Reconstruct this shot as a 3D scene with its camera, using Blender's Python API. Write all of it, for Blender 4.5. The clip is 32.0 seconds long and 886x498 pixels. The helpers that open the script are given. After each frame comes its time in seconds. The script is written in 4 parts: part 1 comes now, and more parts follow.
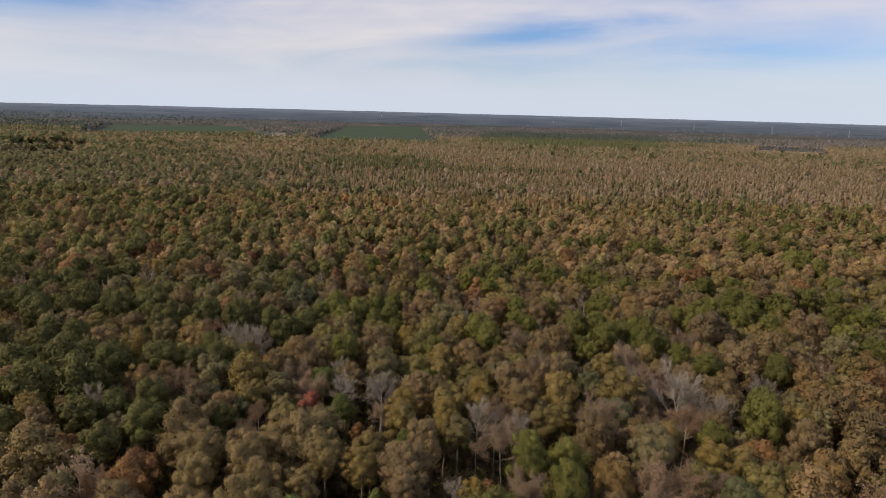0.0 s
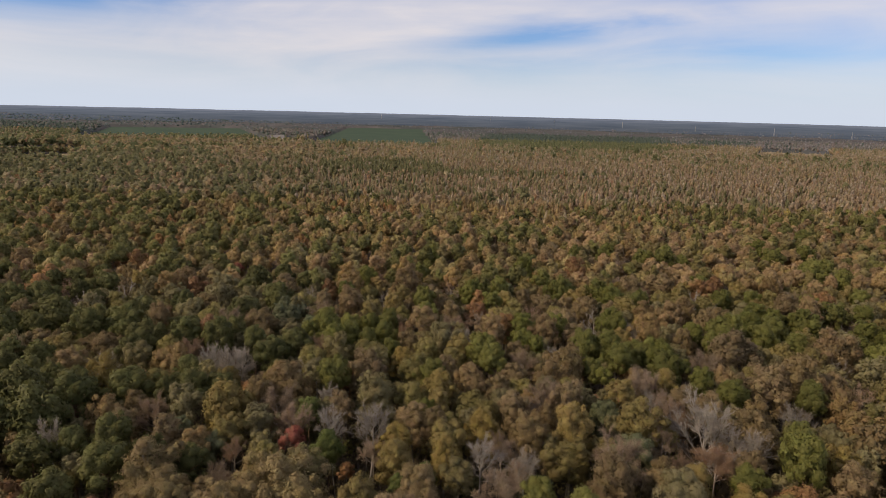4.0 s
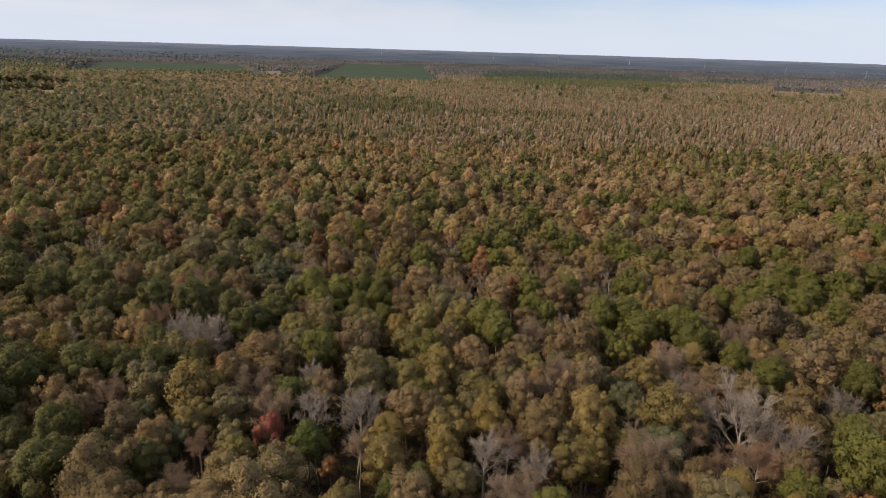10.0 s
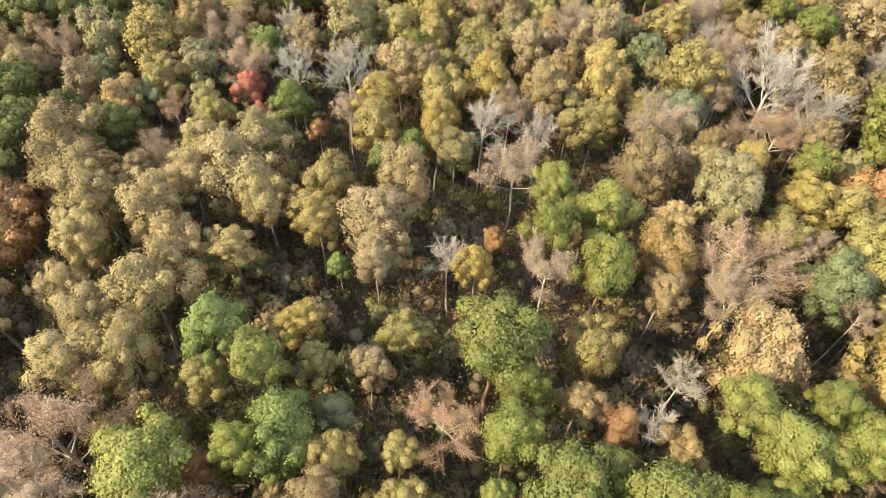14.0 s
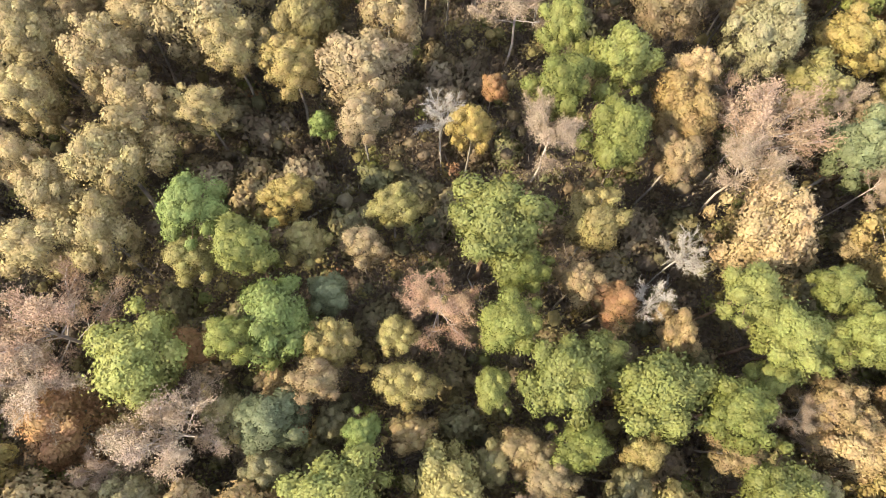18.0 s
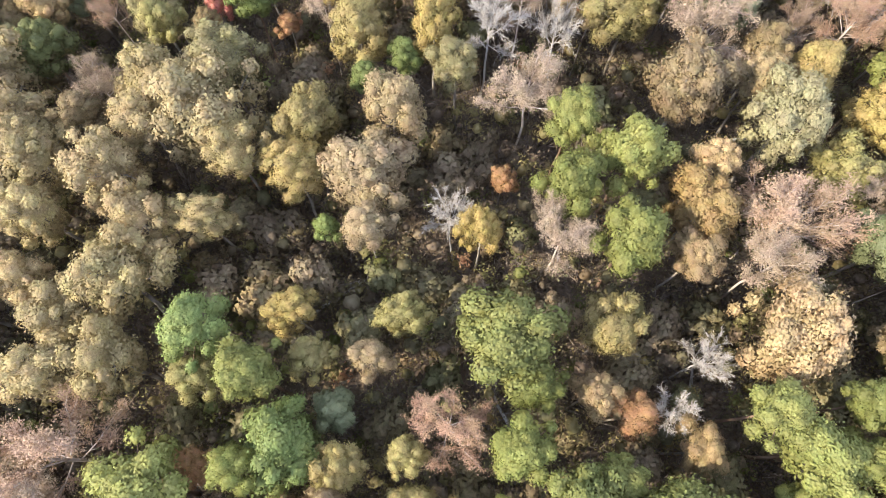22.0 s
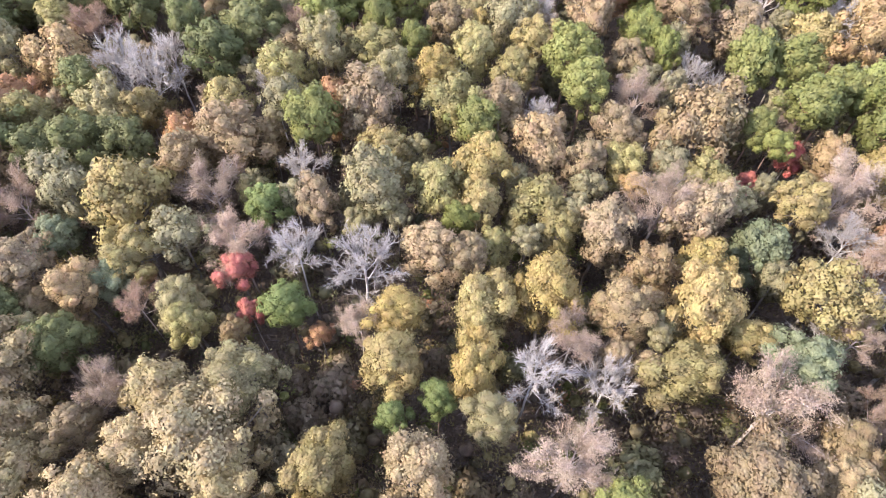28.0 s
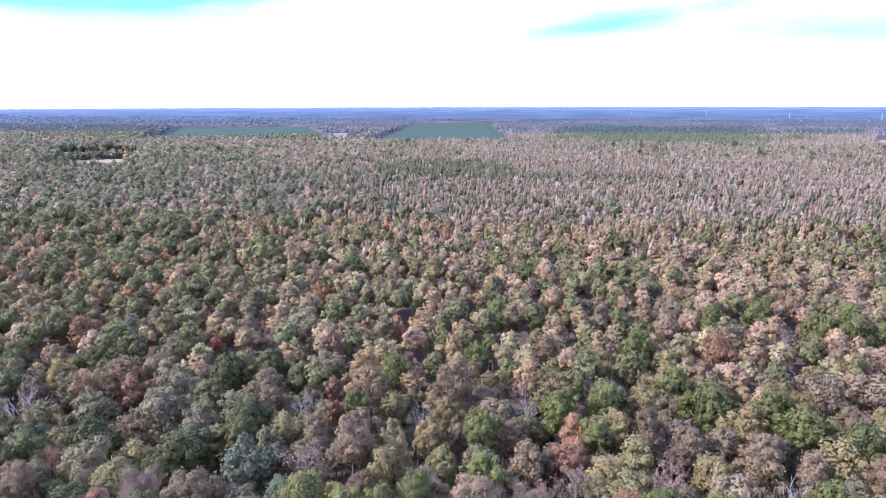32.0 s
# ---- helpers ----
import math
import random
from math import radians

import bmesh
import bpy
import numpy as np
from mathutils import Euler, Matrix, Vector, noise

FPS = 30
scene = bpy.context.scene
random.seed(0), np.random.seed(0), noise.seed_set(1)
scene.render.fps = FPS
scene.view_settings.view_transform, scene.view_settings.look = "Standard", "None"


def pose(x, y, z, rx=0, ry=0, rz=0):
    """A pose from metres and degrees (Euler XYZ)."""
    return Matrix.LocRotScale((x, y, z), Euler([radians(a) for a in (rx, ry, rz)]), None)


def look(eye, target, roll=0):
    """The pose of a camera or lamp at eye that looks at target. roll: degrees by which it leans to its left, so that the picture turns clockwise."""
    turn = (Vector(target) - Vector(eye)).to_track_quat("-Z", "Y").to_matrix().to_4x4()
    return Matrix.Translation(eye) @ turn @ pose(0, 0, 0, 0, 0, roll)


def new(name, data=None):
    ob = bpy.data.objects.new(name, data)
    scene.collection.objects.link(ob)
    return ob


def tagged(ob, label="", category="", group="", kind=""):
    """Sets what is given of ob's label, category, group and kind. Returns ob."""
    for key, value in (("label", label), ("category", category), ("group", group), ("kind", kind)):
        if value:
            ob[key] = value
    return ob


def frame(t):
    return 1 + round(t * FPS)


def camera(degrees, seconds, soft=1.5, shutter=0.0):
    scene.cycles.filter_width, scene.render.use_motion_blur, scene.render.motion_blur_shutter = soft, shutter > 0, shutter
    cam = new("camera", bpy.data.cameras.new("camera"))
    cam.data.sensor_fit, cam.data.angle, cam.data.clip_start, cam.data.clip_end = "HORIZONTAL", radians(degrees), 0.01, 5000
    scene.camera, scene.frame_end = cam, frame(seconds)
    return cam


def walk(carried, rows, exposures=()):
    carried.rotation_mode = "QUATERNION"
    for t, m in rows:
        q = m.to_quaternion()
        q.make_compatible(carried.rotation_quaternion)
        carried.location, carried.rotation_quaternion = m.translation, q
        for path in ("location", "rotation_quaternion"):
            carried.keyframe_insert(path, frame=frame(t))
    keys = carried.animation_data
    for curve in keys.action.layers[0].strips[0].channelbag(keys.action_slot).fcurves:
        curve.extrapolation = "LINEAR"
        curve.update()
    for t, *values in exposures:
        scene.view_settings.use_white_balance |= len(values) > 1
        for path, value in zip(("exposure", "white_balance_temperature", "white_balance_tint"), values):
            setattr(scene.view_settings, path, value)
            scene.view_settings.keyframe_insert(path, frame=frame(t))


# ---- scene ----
cam = camera(69.1, 32.0, soft=0.65)
PATH = [
    (0, (-0.318, -9.692, 69.63), (-0.339, -7.738, 69.205), 1.5),
    (1.5, (-0.34, -4.256, 69.793), (-0.362, -2.301, 69.37), 1.5),
    (3, (-0.201, 0.778, 69.654), (-0.224, 2.733, 69.233), 1.4),
    (6, (-0.253, 9.098, 69.341), (-0.275, 11.053, 68.923), 1.5),
    (7.5, (-0.521, 13.321, 69.231), (-0.543, 15.276, 68.813), 1.5),
    (9, (-0.545, 18.009, 69.123), (-0.568, 19.964, 68.703), 1.5),
    (9.5, (-0.44, 19.758, 69.017), (-0.463, 21.698, 68.531), 1.7),
    (10, (-0.209, 21.547, 68.903), (-0.229, 23.455, 68.303), 1.7),
    (10.5, (0.039, 23.244, 68.77), (0.018, 25.112, 68.058), 1.5),
    (11, (0.217, 24.82, 68.627), (0.198, 26.647, 67.814), 1.7),
    (11.5, (0.258, 26.239, 68.484), (0.244, 28.016, 67.566), 1.9),
    (12, (0.344, 27.517, 68.368), (0.332, 29.232, 67.338), 2.0),
    (12.5, (0.554, 28.936, 68.269), (0.544, 30.561, 67.103), 2.1),
    (13, (0.779, 30.357, 68.236), (0.771, 31.883, 66.944), 2.2),
    (13.5, (0.867, 31.711, 68.243), (0.864, 33.121, 66.825), 2.4),
    (14, (0.73, 33.018, 68.199), (0.739, 34.289, 66.654), 2.8),
    (14.5, (0.552, 34.243, 68.14), (0.573, 35.366, 66.486), 3.4),
    (15, (0.427, 35.555, 68.157), (0.463, 36.518, 66.405), 4.0),
    (15.5, (0.373, 37.002, 68.266), (0.42, 37.788, 66.427), 5.3),
    (17.5, (0.087, 43.349, 69.49), (0.152, 43.972, 67.591), 7.4),
    (18, (0.058, 44.775, 69.63), (0.122, 45.395, 67.729), 7.4),
    (19, (0.069, 47.147, 69.896), (0.126, 47.771, 67.997), 6.5),
    (20, (0.281, 49.322, 70.041), (0.322, 49.955, 68.145), 4.7),
    (21, (0.638, 51.564, 70.157), (0.657, 52.207, 68.263), 2.5),
    (22, (1.384, 54.102, 70.259), (1.371, 54.748, 68.366), -0.6),
    (23, (1.883, 56.825, 70.512), (1.832, 57.471, 68.62), -2.3),
    (24, (1.985, 59.452, 70.824), (1.927, 60.104, 68.934), -3.7),
    (24.5, (1.793, 60.796, 70.893), (1.714, 61.453, 69.006), -2.6),
    (26.5, (-0.162, 66.758, 70.833), (-0.239, 67.57, 69.007), 2.6),
    (27, (-0.492, 68.296, 70.871), (-0.58, 69.222, 69.101), 2.5),
    (27.5, (-0.641, 69.864, 70.995), (-0.746, 70.899, 69.286), 2.2),
    (28, (-0.703, 71.413, 71.152), (-0.826, 72.555, 69.514), 1.9),
    (28.5, (-0.773, 72.809, 71.259), (-0.916, 74.097, 69.736), 1.6),
    (29, (-0.838, 73.886, 71.285), (-1.001, 75.314, 69.894), 1.3),
    (29.5, (-0.818, 74.806, 71.213), (-1.0, 76.362, 69.969), 1.0),
    (30, (-0.809, 75.804, 71.161), (-1.006, 77.472, 70.075), 0.7),
    (30.5, (-0.984, 76.908, 71.194), (-1.194, 78.67, 70.272), 0.5),
    (31, (-1.15, 78.037, 71.239), (-1.37, 79.878, 70.49), 0.2),
    (31.5, (-1.259, 79.115, 71.266), (-1.492, 81.017, 70.694), -0.05),
    (32, (-1.271, 80.163, 71.264), (-1.511, 82.098, 70.821), -0.15),
]
walk(cam, [(t, look(eye, aim, roll)) for t, eye, aim, roll in PATH],
     exposures=[(0, -0.19, 8700, 15), (9, -0.16, 8700, 15), (10, -0.04, 8750, 16), (10.5, 0.12, 8750, 13), (11, 0.5, 8800, 8), (11.5, 0.85, 9000, 4), (12, 1.17, 8800, 1),
                (13, 1.69, 8700, 0), (14, 2.01, 8450, 0), (17.5, 2.20, 7750, 4), (20, 2.23, 7150, 6), (23, 2.23, 6650, 9), (26.5, 2.32, 6420, 16), (28, 2.26, 6230, 19),
                (30, 2.08, 5720, 26), (31, 1.86, 5450, 30), (32, 1.35, 5250, 31)])

# ---- daylight: a low autumn sun from the left and a little behind ----
SUN_AZ, SUN_EL = 248.0, 38.0          # compass bearing from +y, clockwise
to_sun = Vector((math.sin(radians(SUN_AZ)) * math.cos(radians(SUN_EL)),
                 math.cos(radians(SUN_AZ)) * math.cos(radians(SUN_EL)), math.sin(radians(SUN_EL))))
sun = new("sun", bpy.data.lights.new("sun", "SUN"))
sun.data.energy, sun.data.angle, sun.data.color = 3.6, radians(0.6), (1.0, 0.90, 0.75)
sun.matrix_world = look((0, 0, 200), Vector((0, 0, 200)) - to_sun)


def make_world():
    w = bpy.data.worlds.new("sky")
    scene.world = w
    w.use_nodes = True
    nt = w.node_tree
    nt.nodes.clear()
    n = nt.nodes.new
    out, bg = n("ShaderNodeOutputWorld"), n("ShaderNodeBackground")
    sky = n("ShaderNodeTexSky")
    sky.sky_type, sky.sun_disc = "NISHITA", False
    sky.sun_elevation, sky.sun_rotation = radians(SUN_EL), radians(SUN_AZ)
    sky.air_density, sky.dust_density, sky.ozone_density = 1.0, 0.2, 2.0
    tint = n("ShaderNodeMixRGB"); tint.blend_type = "MULTIPLY"; tint.inputs[0].default_value = 1
    tint.inputs[2].default_value = (0.55, 0.90, 1.60, 1)
    nt.links.new(sky.outputs[0], tint.inputs[1])
    # high cloud: a broad white veil with streaks, torn open in a few long blue gaps
    co = n("ShaderNodeTexCoord")
    sep = n("ShaderNodeSeparateXYZ")
    nt.links.new(co.outputs["Generated"], sep.inputs[0])

    def calc(op, a, b=None, c=None):
        m = n("ShaderNodeMath")
        m.operation = op
        for i, v in enumerate((a, b, c)):
            if v is None:
                continue
            if isinstance(v, (int, float)):
                m.inputs[i].default_value = v
            else:
                nt.links.new(v, m.inputs[i])
        return m.outputs[0]

    def streaks(scale, detail, seed, warp):
        mp, nz = n("ShaderNodeMapping"), n("ShaderNodeTexNoise")
        mp.inputs["Location"].default_value = (seed, 0.6, 0.05)
        mp.inputs["Rotation"].default_value = (0, radians(-3), 0)
        mp.inputs["Scale"].default_value = scale
        nt.links.new(co.outputs["Generated"], mp.inputs[0])
        nz.inputs["Scale"].default_value, nz.inputs["Detail"].default_value = 1.0, detail
        nz.inputs["Roughness"].default_value, nz.inputs["Distortion"].default_value = 0.55, warp
        nt.links.new(mp.outputs[0], nz.inputs[0])
        return nz.outputs[0]

    torn = calc("SUBTRACT", streaks((3.0, 3.0, 14.0), 7.0, 4.1, 0.8), 0.5)
    east = calc("ARCTAN2", sep.outputs[0], sep.outputs[1])
    high = calc("ADD", sep.outputs[2], calc("MULTIPLY", torn, 0.035))
    gaps = None
    for az, el, wide, deep, slope, much in SKY_GAPS:
        u = calc("DIVIDE", calc("SUBTRACT", calc("ADD", east, calc("MULTIPLY", torn, 0.3)), az), wide)
        v = calc("DIVIDE", calc("SUBTRACT", calc("SUBTRACT", high, el), calc("MULTIPLY", calc("SUBTRACT", east, az), slope)), deep)
        g = calc("MULTIPLY", calc("EXPONENT", calc("MULTIPLY", calc("ADD", calc("MULTIPLY", u, u), calc("MULTIPLY", v, v)), -1.0)), much)
        gaps = g if gaps is None else calc("MAXIMUM", gaps, g)
    veils = calc("ADD", 0.66, calc("MULTIPLY", calc("SUBTRACT", streaks((1.5, 1.5, 9.0), 6.0, 2.3, 0.5), 0.5), 1.3))
    veils = calc("SUBTRACT", calc("ADD", veils, calc("MULTIPLY", torn, 0.85)), gaps)
    over = n("ShaderNodeMapRange")               # unseen overhead, the veils stay nearly whole as added fill light
    over.interpolation_type = "SMOOTHSTEP"
    over.inputs["From Min"].default_value, over.inputs["From Max"].default_value = 0.2, 0.6
    over.inputs["To Min"].default_value, over.inputs["To Max"].default_value = 1.0, 0.95
    nt.links.new(sep.outputs[2], over.inputs["Value"])
    thin = n("ShaderNodeClamp")
    nt.links.new(calc("MULTIPLY", veils, over.outputs[0]), thin.inputs[0])
    thin.inputs["Max"].default_value = 0.92
    mix = n("ShaderNodeMixRGB")
    mix.inputs[2].default_value = (7.9, 8.75, 10.8, 1)
    nt.links.new(thin.outputs[0], mix.inputs[0]); nt.links.new(tint.outputs[0], mix.inputs[1])
    # thin haze low over the horizon
    low = n("ShaderNodeMapRange")
    low.interpolation_type = "SMOOTHSTEP"
    low.inputs["From Min"].default_value, low.inputs["From Max"].default_value = 0.0, 0.09
    low.inputs["To Min"].default_value, low.inputs["To Max"].default_value = 0.92, 0.0
    nt.links.new(sep.outputs[2], low.inputs["Value"])
    veil = n("ShaderNodeMixRGB")
    veil.inputs[2].default_value = (5.9, 8.0, 11.6, 1)
    nt.links.new(low.outputs[0], veil.inputs[0]); nt.links.new(mix.outputs[0], veil.inputs[1])
    nt.links.new(veil.outputs[0], bg.inputs[0])
    bg.inputs[1].default_value = 0.1
    nt.links.new(bg.outputs[0], out.inputs[0])


# azimuth, height, half width, half depth, slope, strength of the gaps in the cloud
SKY_GAPS = [(0.13, 0.112, 0.15, 0.018, 0.10, 0.75), (-0.56, 0.140, 0.20, 0.026, 0.03, 0.85), (-0.25, 0.165, 0.16, 0.014, 0.05, 0.5), (0.47, 0.185, 0.28, 0.024, 0.02, 0.80),
            (0.35, 0.075, 0.45, 0.030, 0.02, 0.22), (1.9, 0.3, 0.5, 0.08, 0.0, 0.5), (-2.2, 0.35, 0.6, 0.09, 0.0, 0.5), (3.0, 0.25, 0.5, 0.06, 0.0, 0.5)]
make_world()


# ---- materials ----
def material(name, rough=0.8):
    m = bpy.data.materials.new(name)
    m.use_nodes = True
    nt = m.node_tree
    b = nt.nodes["Principled BSDF"]
    b.inputs["Roughness"].default_value = rough
    b.inputs["Specular IOR Level"].default_value = 0.0 if rough > 0.75 else 0.2
    return m, nt, b


def ramp_of(nt, fac, colours):
    r = nt.nodes.new("ShaderNodeValToRGB")
    e = r.color_ramp.elements
    while len(e) < len(colours):
        e.new(0.5)
    for i, c in enumerate(colours):
        e[i].position = i / (len(colours) - 1)
        e[i].color = (*c, 1)
    nt.links.new(fac, r.inputs[0])
    return r.outputs[0]


def leaf_material(name, colours, through_light=0.33, from_tone=False, spread=0.11):
    """Foliage: one tint a tree, every spray of leaves a little lighter or darker."""
    m, nt, b = material(name, 0.6)
    n, lk = nt.nodes.new, nt.links.new
    if from_tone:
        at = n("ShaderNodeAttribute"); at.attribute_name = "tone"
        fac = at.outputs["Fac"]
    else:
        fac = n("ShaderNodeObjectInfo").outputs["Random"]
    col = ramp_of(nt, fac, colours)
    geo = n("ShaderNodeNewGeometry")
    hsv = n("ShaderNodeHueSaturation")
    val = n("ShaderNodeMapRange")
    val.inputs["To Min"].default_value, val.inputs["To Max"].default_value = 1 - spread, 1 + spread
    lk(geo.outputs["Random Per Island"], val.inputs["Value"])
    wn = n("ShaderNodeTexWhiteNoise"); wn.noise_dimensions = "1D"
    lk(geo.outputs["Random Per Island"], wn.inputs["W"])
    hue = n("ShaderNodeMapRange")
    hue.inputs["To Min"].default_value, hue.inputs["To Max"].default_value = 0.5 - 0.05 * spread, 0.5 + 0.05 * spread
    lk(wn.outputs[0], hue.inputs["Value"])
    # single leaves within a spray: fine light and dark mottling
    tc, nz, mot = n("ShaderNodeTexCoord"), n("ShaderNodeTexNoise"), n("ShaderNodeMapRange")
    nz.inputs["Scale"].default_value, nz.inputs["Detail"].default_value = (1.6 if from_tone else 26.0), 2.0
    lk(tc.outputs["Object"], nz.inputs[0])
    mot.inputs["From Min"].default_value, mot.inputs["From Max"].default_value = 0.32, 0.68
    mot.inputs["To Min"].default_value, mot.inputs["To Max"].default_value = (0.84, 1.14) if from_tone else (0.80, 1.18)
    lk(nz.outputs[0], mot.inputs["Value"])
    both = n("ShaderNodeMath"); both.operation = "MULTIPLY"
    lk(val.outputs[0], both.inputs[0]); lk(mot.outputs[0], both.inputs[1])
    # some trees lighter than others
    own, light = n("ShaderNodeTexWhiteNoise"), n("ShaderNodeMapRange")
    own.noise_dimensions = "1D"
    lk(fac, own.inputs["W"])
    light.inputs["To Min"].default_value, light.inputs["To Max"].default_value = (1 - 3.2 * spread, 1 + 3.2 * spread) if from_tone else (0.80, 1.20)
    lk(own.outputs[0], light.inputs["Value"])
    each_tree = n("ShaderNodeMath"); each_tree.operation = "MULTIPLY"
    lk(both.outputs[0], each_tree.inputs[0]); lk(light.outputs[0], each_tree.inputs[1])
    # boughs that have turned more than others
    turn, dull, tan = n("ShaderNodeTexNoise"), n("ShaderNodeMapRange"), n("ShaderNodeMapRange")
    turn.inputs["Scale"].default_value, turn.inputs["Detail"].default_value = (0.35 if from_tone else 2.4), 2.0
    lk(tc.outputs["Object"], turn.inputs[0])
    dull.inputs["From Min"].default_value, dull.inputs["From Max"].default_value = 0.35, 0.65
    dull.inputs["To Min"].default_value, dull.inputs["To Max"].default_value = 0.80, 1.14
    lk(turn.outputs[0], dull.inputs["Value"])
    both = n("ShaderNodeMath"); both.operation = "MULTIPLY"
    lk(each_tree.outputs[0], both.inputs[0]); lk(dull.outputs[0], both.inputs[1])
    tan.inputs["From Min"].default_value, tan.inputs["From Max"].default_value = 0.35, 0.65
    tan.inputs["To Min"].default_value, tan.inputs["To Max"].default_value = -0.014, 0.014
    lk(turn.outputs[1], tan.inputs["Value"])
    tinge = n("ShaderNodeMath"); tinge.operation = "ADD"
    lk(hue.outputs[0], tinge.inputs[0]); lk(tan.outputs[0], tinge.inputs[1])
    hue = tinge
    lk(hue.outputs[0], hsv.inputs["Hue"]); lk(both.outputs[0], hsv.inputs["Value"]); lk(col, hsv.inputs["Color"])
    lk(hsv.outputs[0], b.inputs["Base Color"])
    tr, mx = n("ShaderNodeBsdfTranslucent"), n("ShaderNodeMixShader")
    lk(hsv.outputs[0], tr.inputs[0])
    mx.inputs[0].default_value = through_light
    lk(b.outputs[0], mx.inputs[1]); lk(tr.outputs[0], mx.inputs[2])
    lk(mx.outputs[0], nt.nodes["Material Output"].inputs[0])
    return m


def bark_material(name, dark, light, scale=6.0):
    m, nt, b = material(name, 0.9)
    n, lk = nt.nodes.new, nt.links.new
    co, nz = n("ShaderNodeTexCoord"), n("ShaderNodeTexNoise")
    nz.inputs["Scale"].default_value, nz.inputs["Detail"].default_value = scale, 5
    lk(co.outputs["Object"], nz.inputs[0])
    lk(ramp_of(nt, nz.outputs[0], [dark, dark, light, light]), b.inputs["Base Color"])
    bp = n("ShaderNodeBump"); bp.inputs["Strength"].default_value = 0.5
    lk(nz.outputs[0], bp.inputs["Height"]); lk(bp.outputs[0], b.inputs["Normal"])
    return m


LEAF = {
    "P": [(0.120, 0.129, 0.034), (0.144, 0.150, 0.041), (0.160, 0.163, 0.048), (0.126, 0.134, 0.039)],
    "D": [(0.088, 0.096, 0.034), (0.112, 0.116, 0.041), (0.124, 0.124, 0.045)],
    "V": [(0.115, 0.144, 0.043), (0.135, 0.162, 0.052)],
    "B": [(0.112, 0.130, 0.066), (0.146, 0.160, 0.086), (0.122, 0.136, 0.060)],
    "Y": [(0.218, 0.167, 0.056), (0.237, 0.181, 0.071), (0.199, 0.165, 0.065), (0.243, 0.180, 0.059)],
    "H": [(0.234, 0.185, 0.083), (0.255, 0.202, 0.100), (0.245, 0.185, 0.091)],
    "G": [(0.185, 0.167, 0.083), (0.207, 0.186, 0.099), (0.197, 0.171, 0.076)],
    "O": [(0.195, 0.174, 0.065), (0.223, 0.194, 0.075), (0.228, 0.182, 0.072), (0.186, 0.170, 0.065)],
    "T": [(0.204, 0.150, 0.078), (0.230, 0.176, 0.098), (0.194, 0.148, 0.076), (0.214, 0.158, 0.076)],
    "K": [(0.232, 0.166, 0.075), (0.258, 0.186, 0.096), (0.237, 0.171, 0.088), (0.258, 0.176, 0.071)],
    "R": [(0.250, 0.188, 0.126), (0.278, 0.214, 0.148), (0.240, 0.150, 0.092), (0.262, 0.202, 0.138)],
    "W": [(0.300, 0.270, 0.220), (0.350, 0.318, 0.268)],
    "A": [(0.370, 0.110, 0.080), (0.350, 0.140, 0.105), (0.320, 0.105, 0.075)],
    "E": [(0.259, 0.149, 0.072), (0.289, 0.167, 0.077), (0.243, 0.138, 0.077)],
    "U": [(0.130, 0.098, 0.060), (0.150, 0.116, 0.070), (0.116, 0.112, 0.050), (0.158, 0.118, 0.060)],
}
# the wood farther off is browner and duller
FAR = {
    "P": [(0.120, 0.126, 0.040), (0.150, 0.150, 0.050), (0.135, 0.136, 0.045)],
    "R": [(0.267, 0.183, 0.095), (0.317, 0.226, 0.124), (0.290, 0.201, 0.107)],
    "W": [(0.312, 0.251, 0.157), (0.360, 0.296, 0.191)],
    "T": [(0.260, 0.180, 0.081), (0.297, 0.212, 0.099), (0.236, 0.166, 0.075)],
    "G": [(0.242, 0.200, 0.091), (0.278, 0.231, 0.108), (0.221, 0.184, 0.081)],
    "O": [(0.168, 0.143, 0.052), (0.197, 0.165, 0.060), (0.156, 0.139, 0.051)],
    "K": [(0.265, 0.182, 0.075), (0.290, 0.204, 0.088)],
    "E": [(0.315, 0.163, 0.067), (0.338, 0.184, 0.077)],
    "Y": [(0.290, 0.228, 0.078), (0.320, 0.248, 0.089)],
    "U": [(0.082, 0.061, 0.039), (0.099, 0.078, 0.050), (0.078, 0.073, 0.033)],
}
# planted pine and leafless hardwood towards the horizon, blue haze mixed into the colours
COUNTRY_HAZED = {
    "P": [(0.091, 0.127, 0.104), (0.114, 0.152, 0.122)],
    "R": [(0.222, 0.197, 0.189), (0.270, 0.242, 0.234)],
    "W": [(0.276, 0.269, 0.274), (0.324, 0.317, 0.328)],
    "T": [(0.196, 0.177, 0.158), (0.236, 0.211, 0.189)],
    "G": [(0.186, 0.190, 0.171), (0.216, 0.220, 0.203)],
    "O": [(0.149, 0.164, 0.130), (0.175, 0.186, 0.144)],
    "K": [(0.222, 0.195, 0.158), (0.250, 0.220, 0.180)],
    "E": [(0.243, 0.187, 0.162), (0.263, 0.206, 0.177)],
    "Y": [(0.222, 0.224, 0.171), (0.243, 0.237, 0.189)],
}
LEAF = {k: [(p[0] * 1.12, p[1] * 1.11, p[2] * 1.17) for p in c] for k, c in LEAF.items()}
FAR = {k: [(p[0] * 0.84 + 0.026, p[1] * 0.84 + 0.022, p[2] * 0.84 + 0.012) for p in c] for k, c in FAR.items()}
LEAVES = {k: leaf_material("foliage_" + k.lower(), c) for k, c in LEAF.items()}
# leaf sets paler and bluer with distance: haze painted into the colour
MIDWAY_HAZED = {k: [tuple(p * 1.02 + q * 0.38 for p, q in zip(a, b)) for a, b in zip(FAR[k], c)] for k, c in COUNTRY_HAZED.items()}
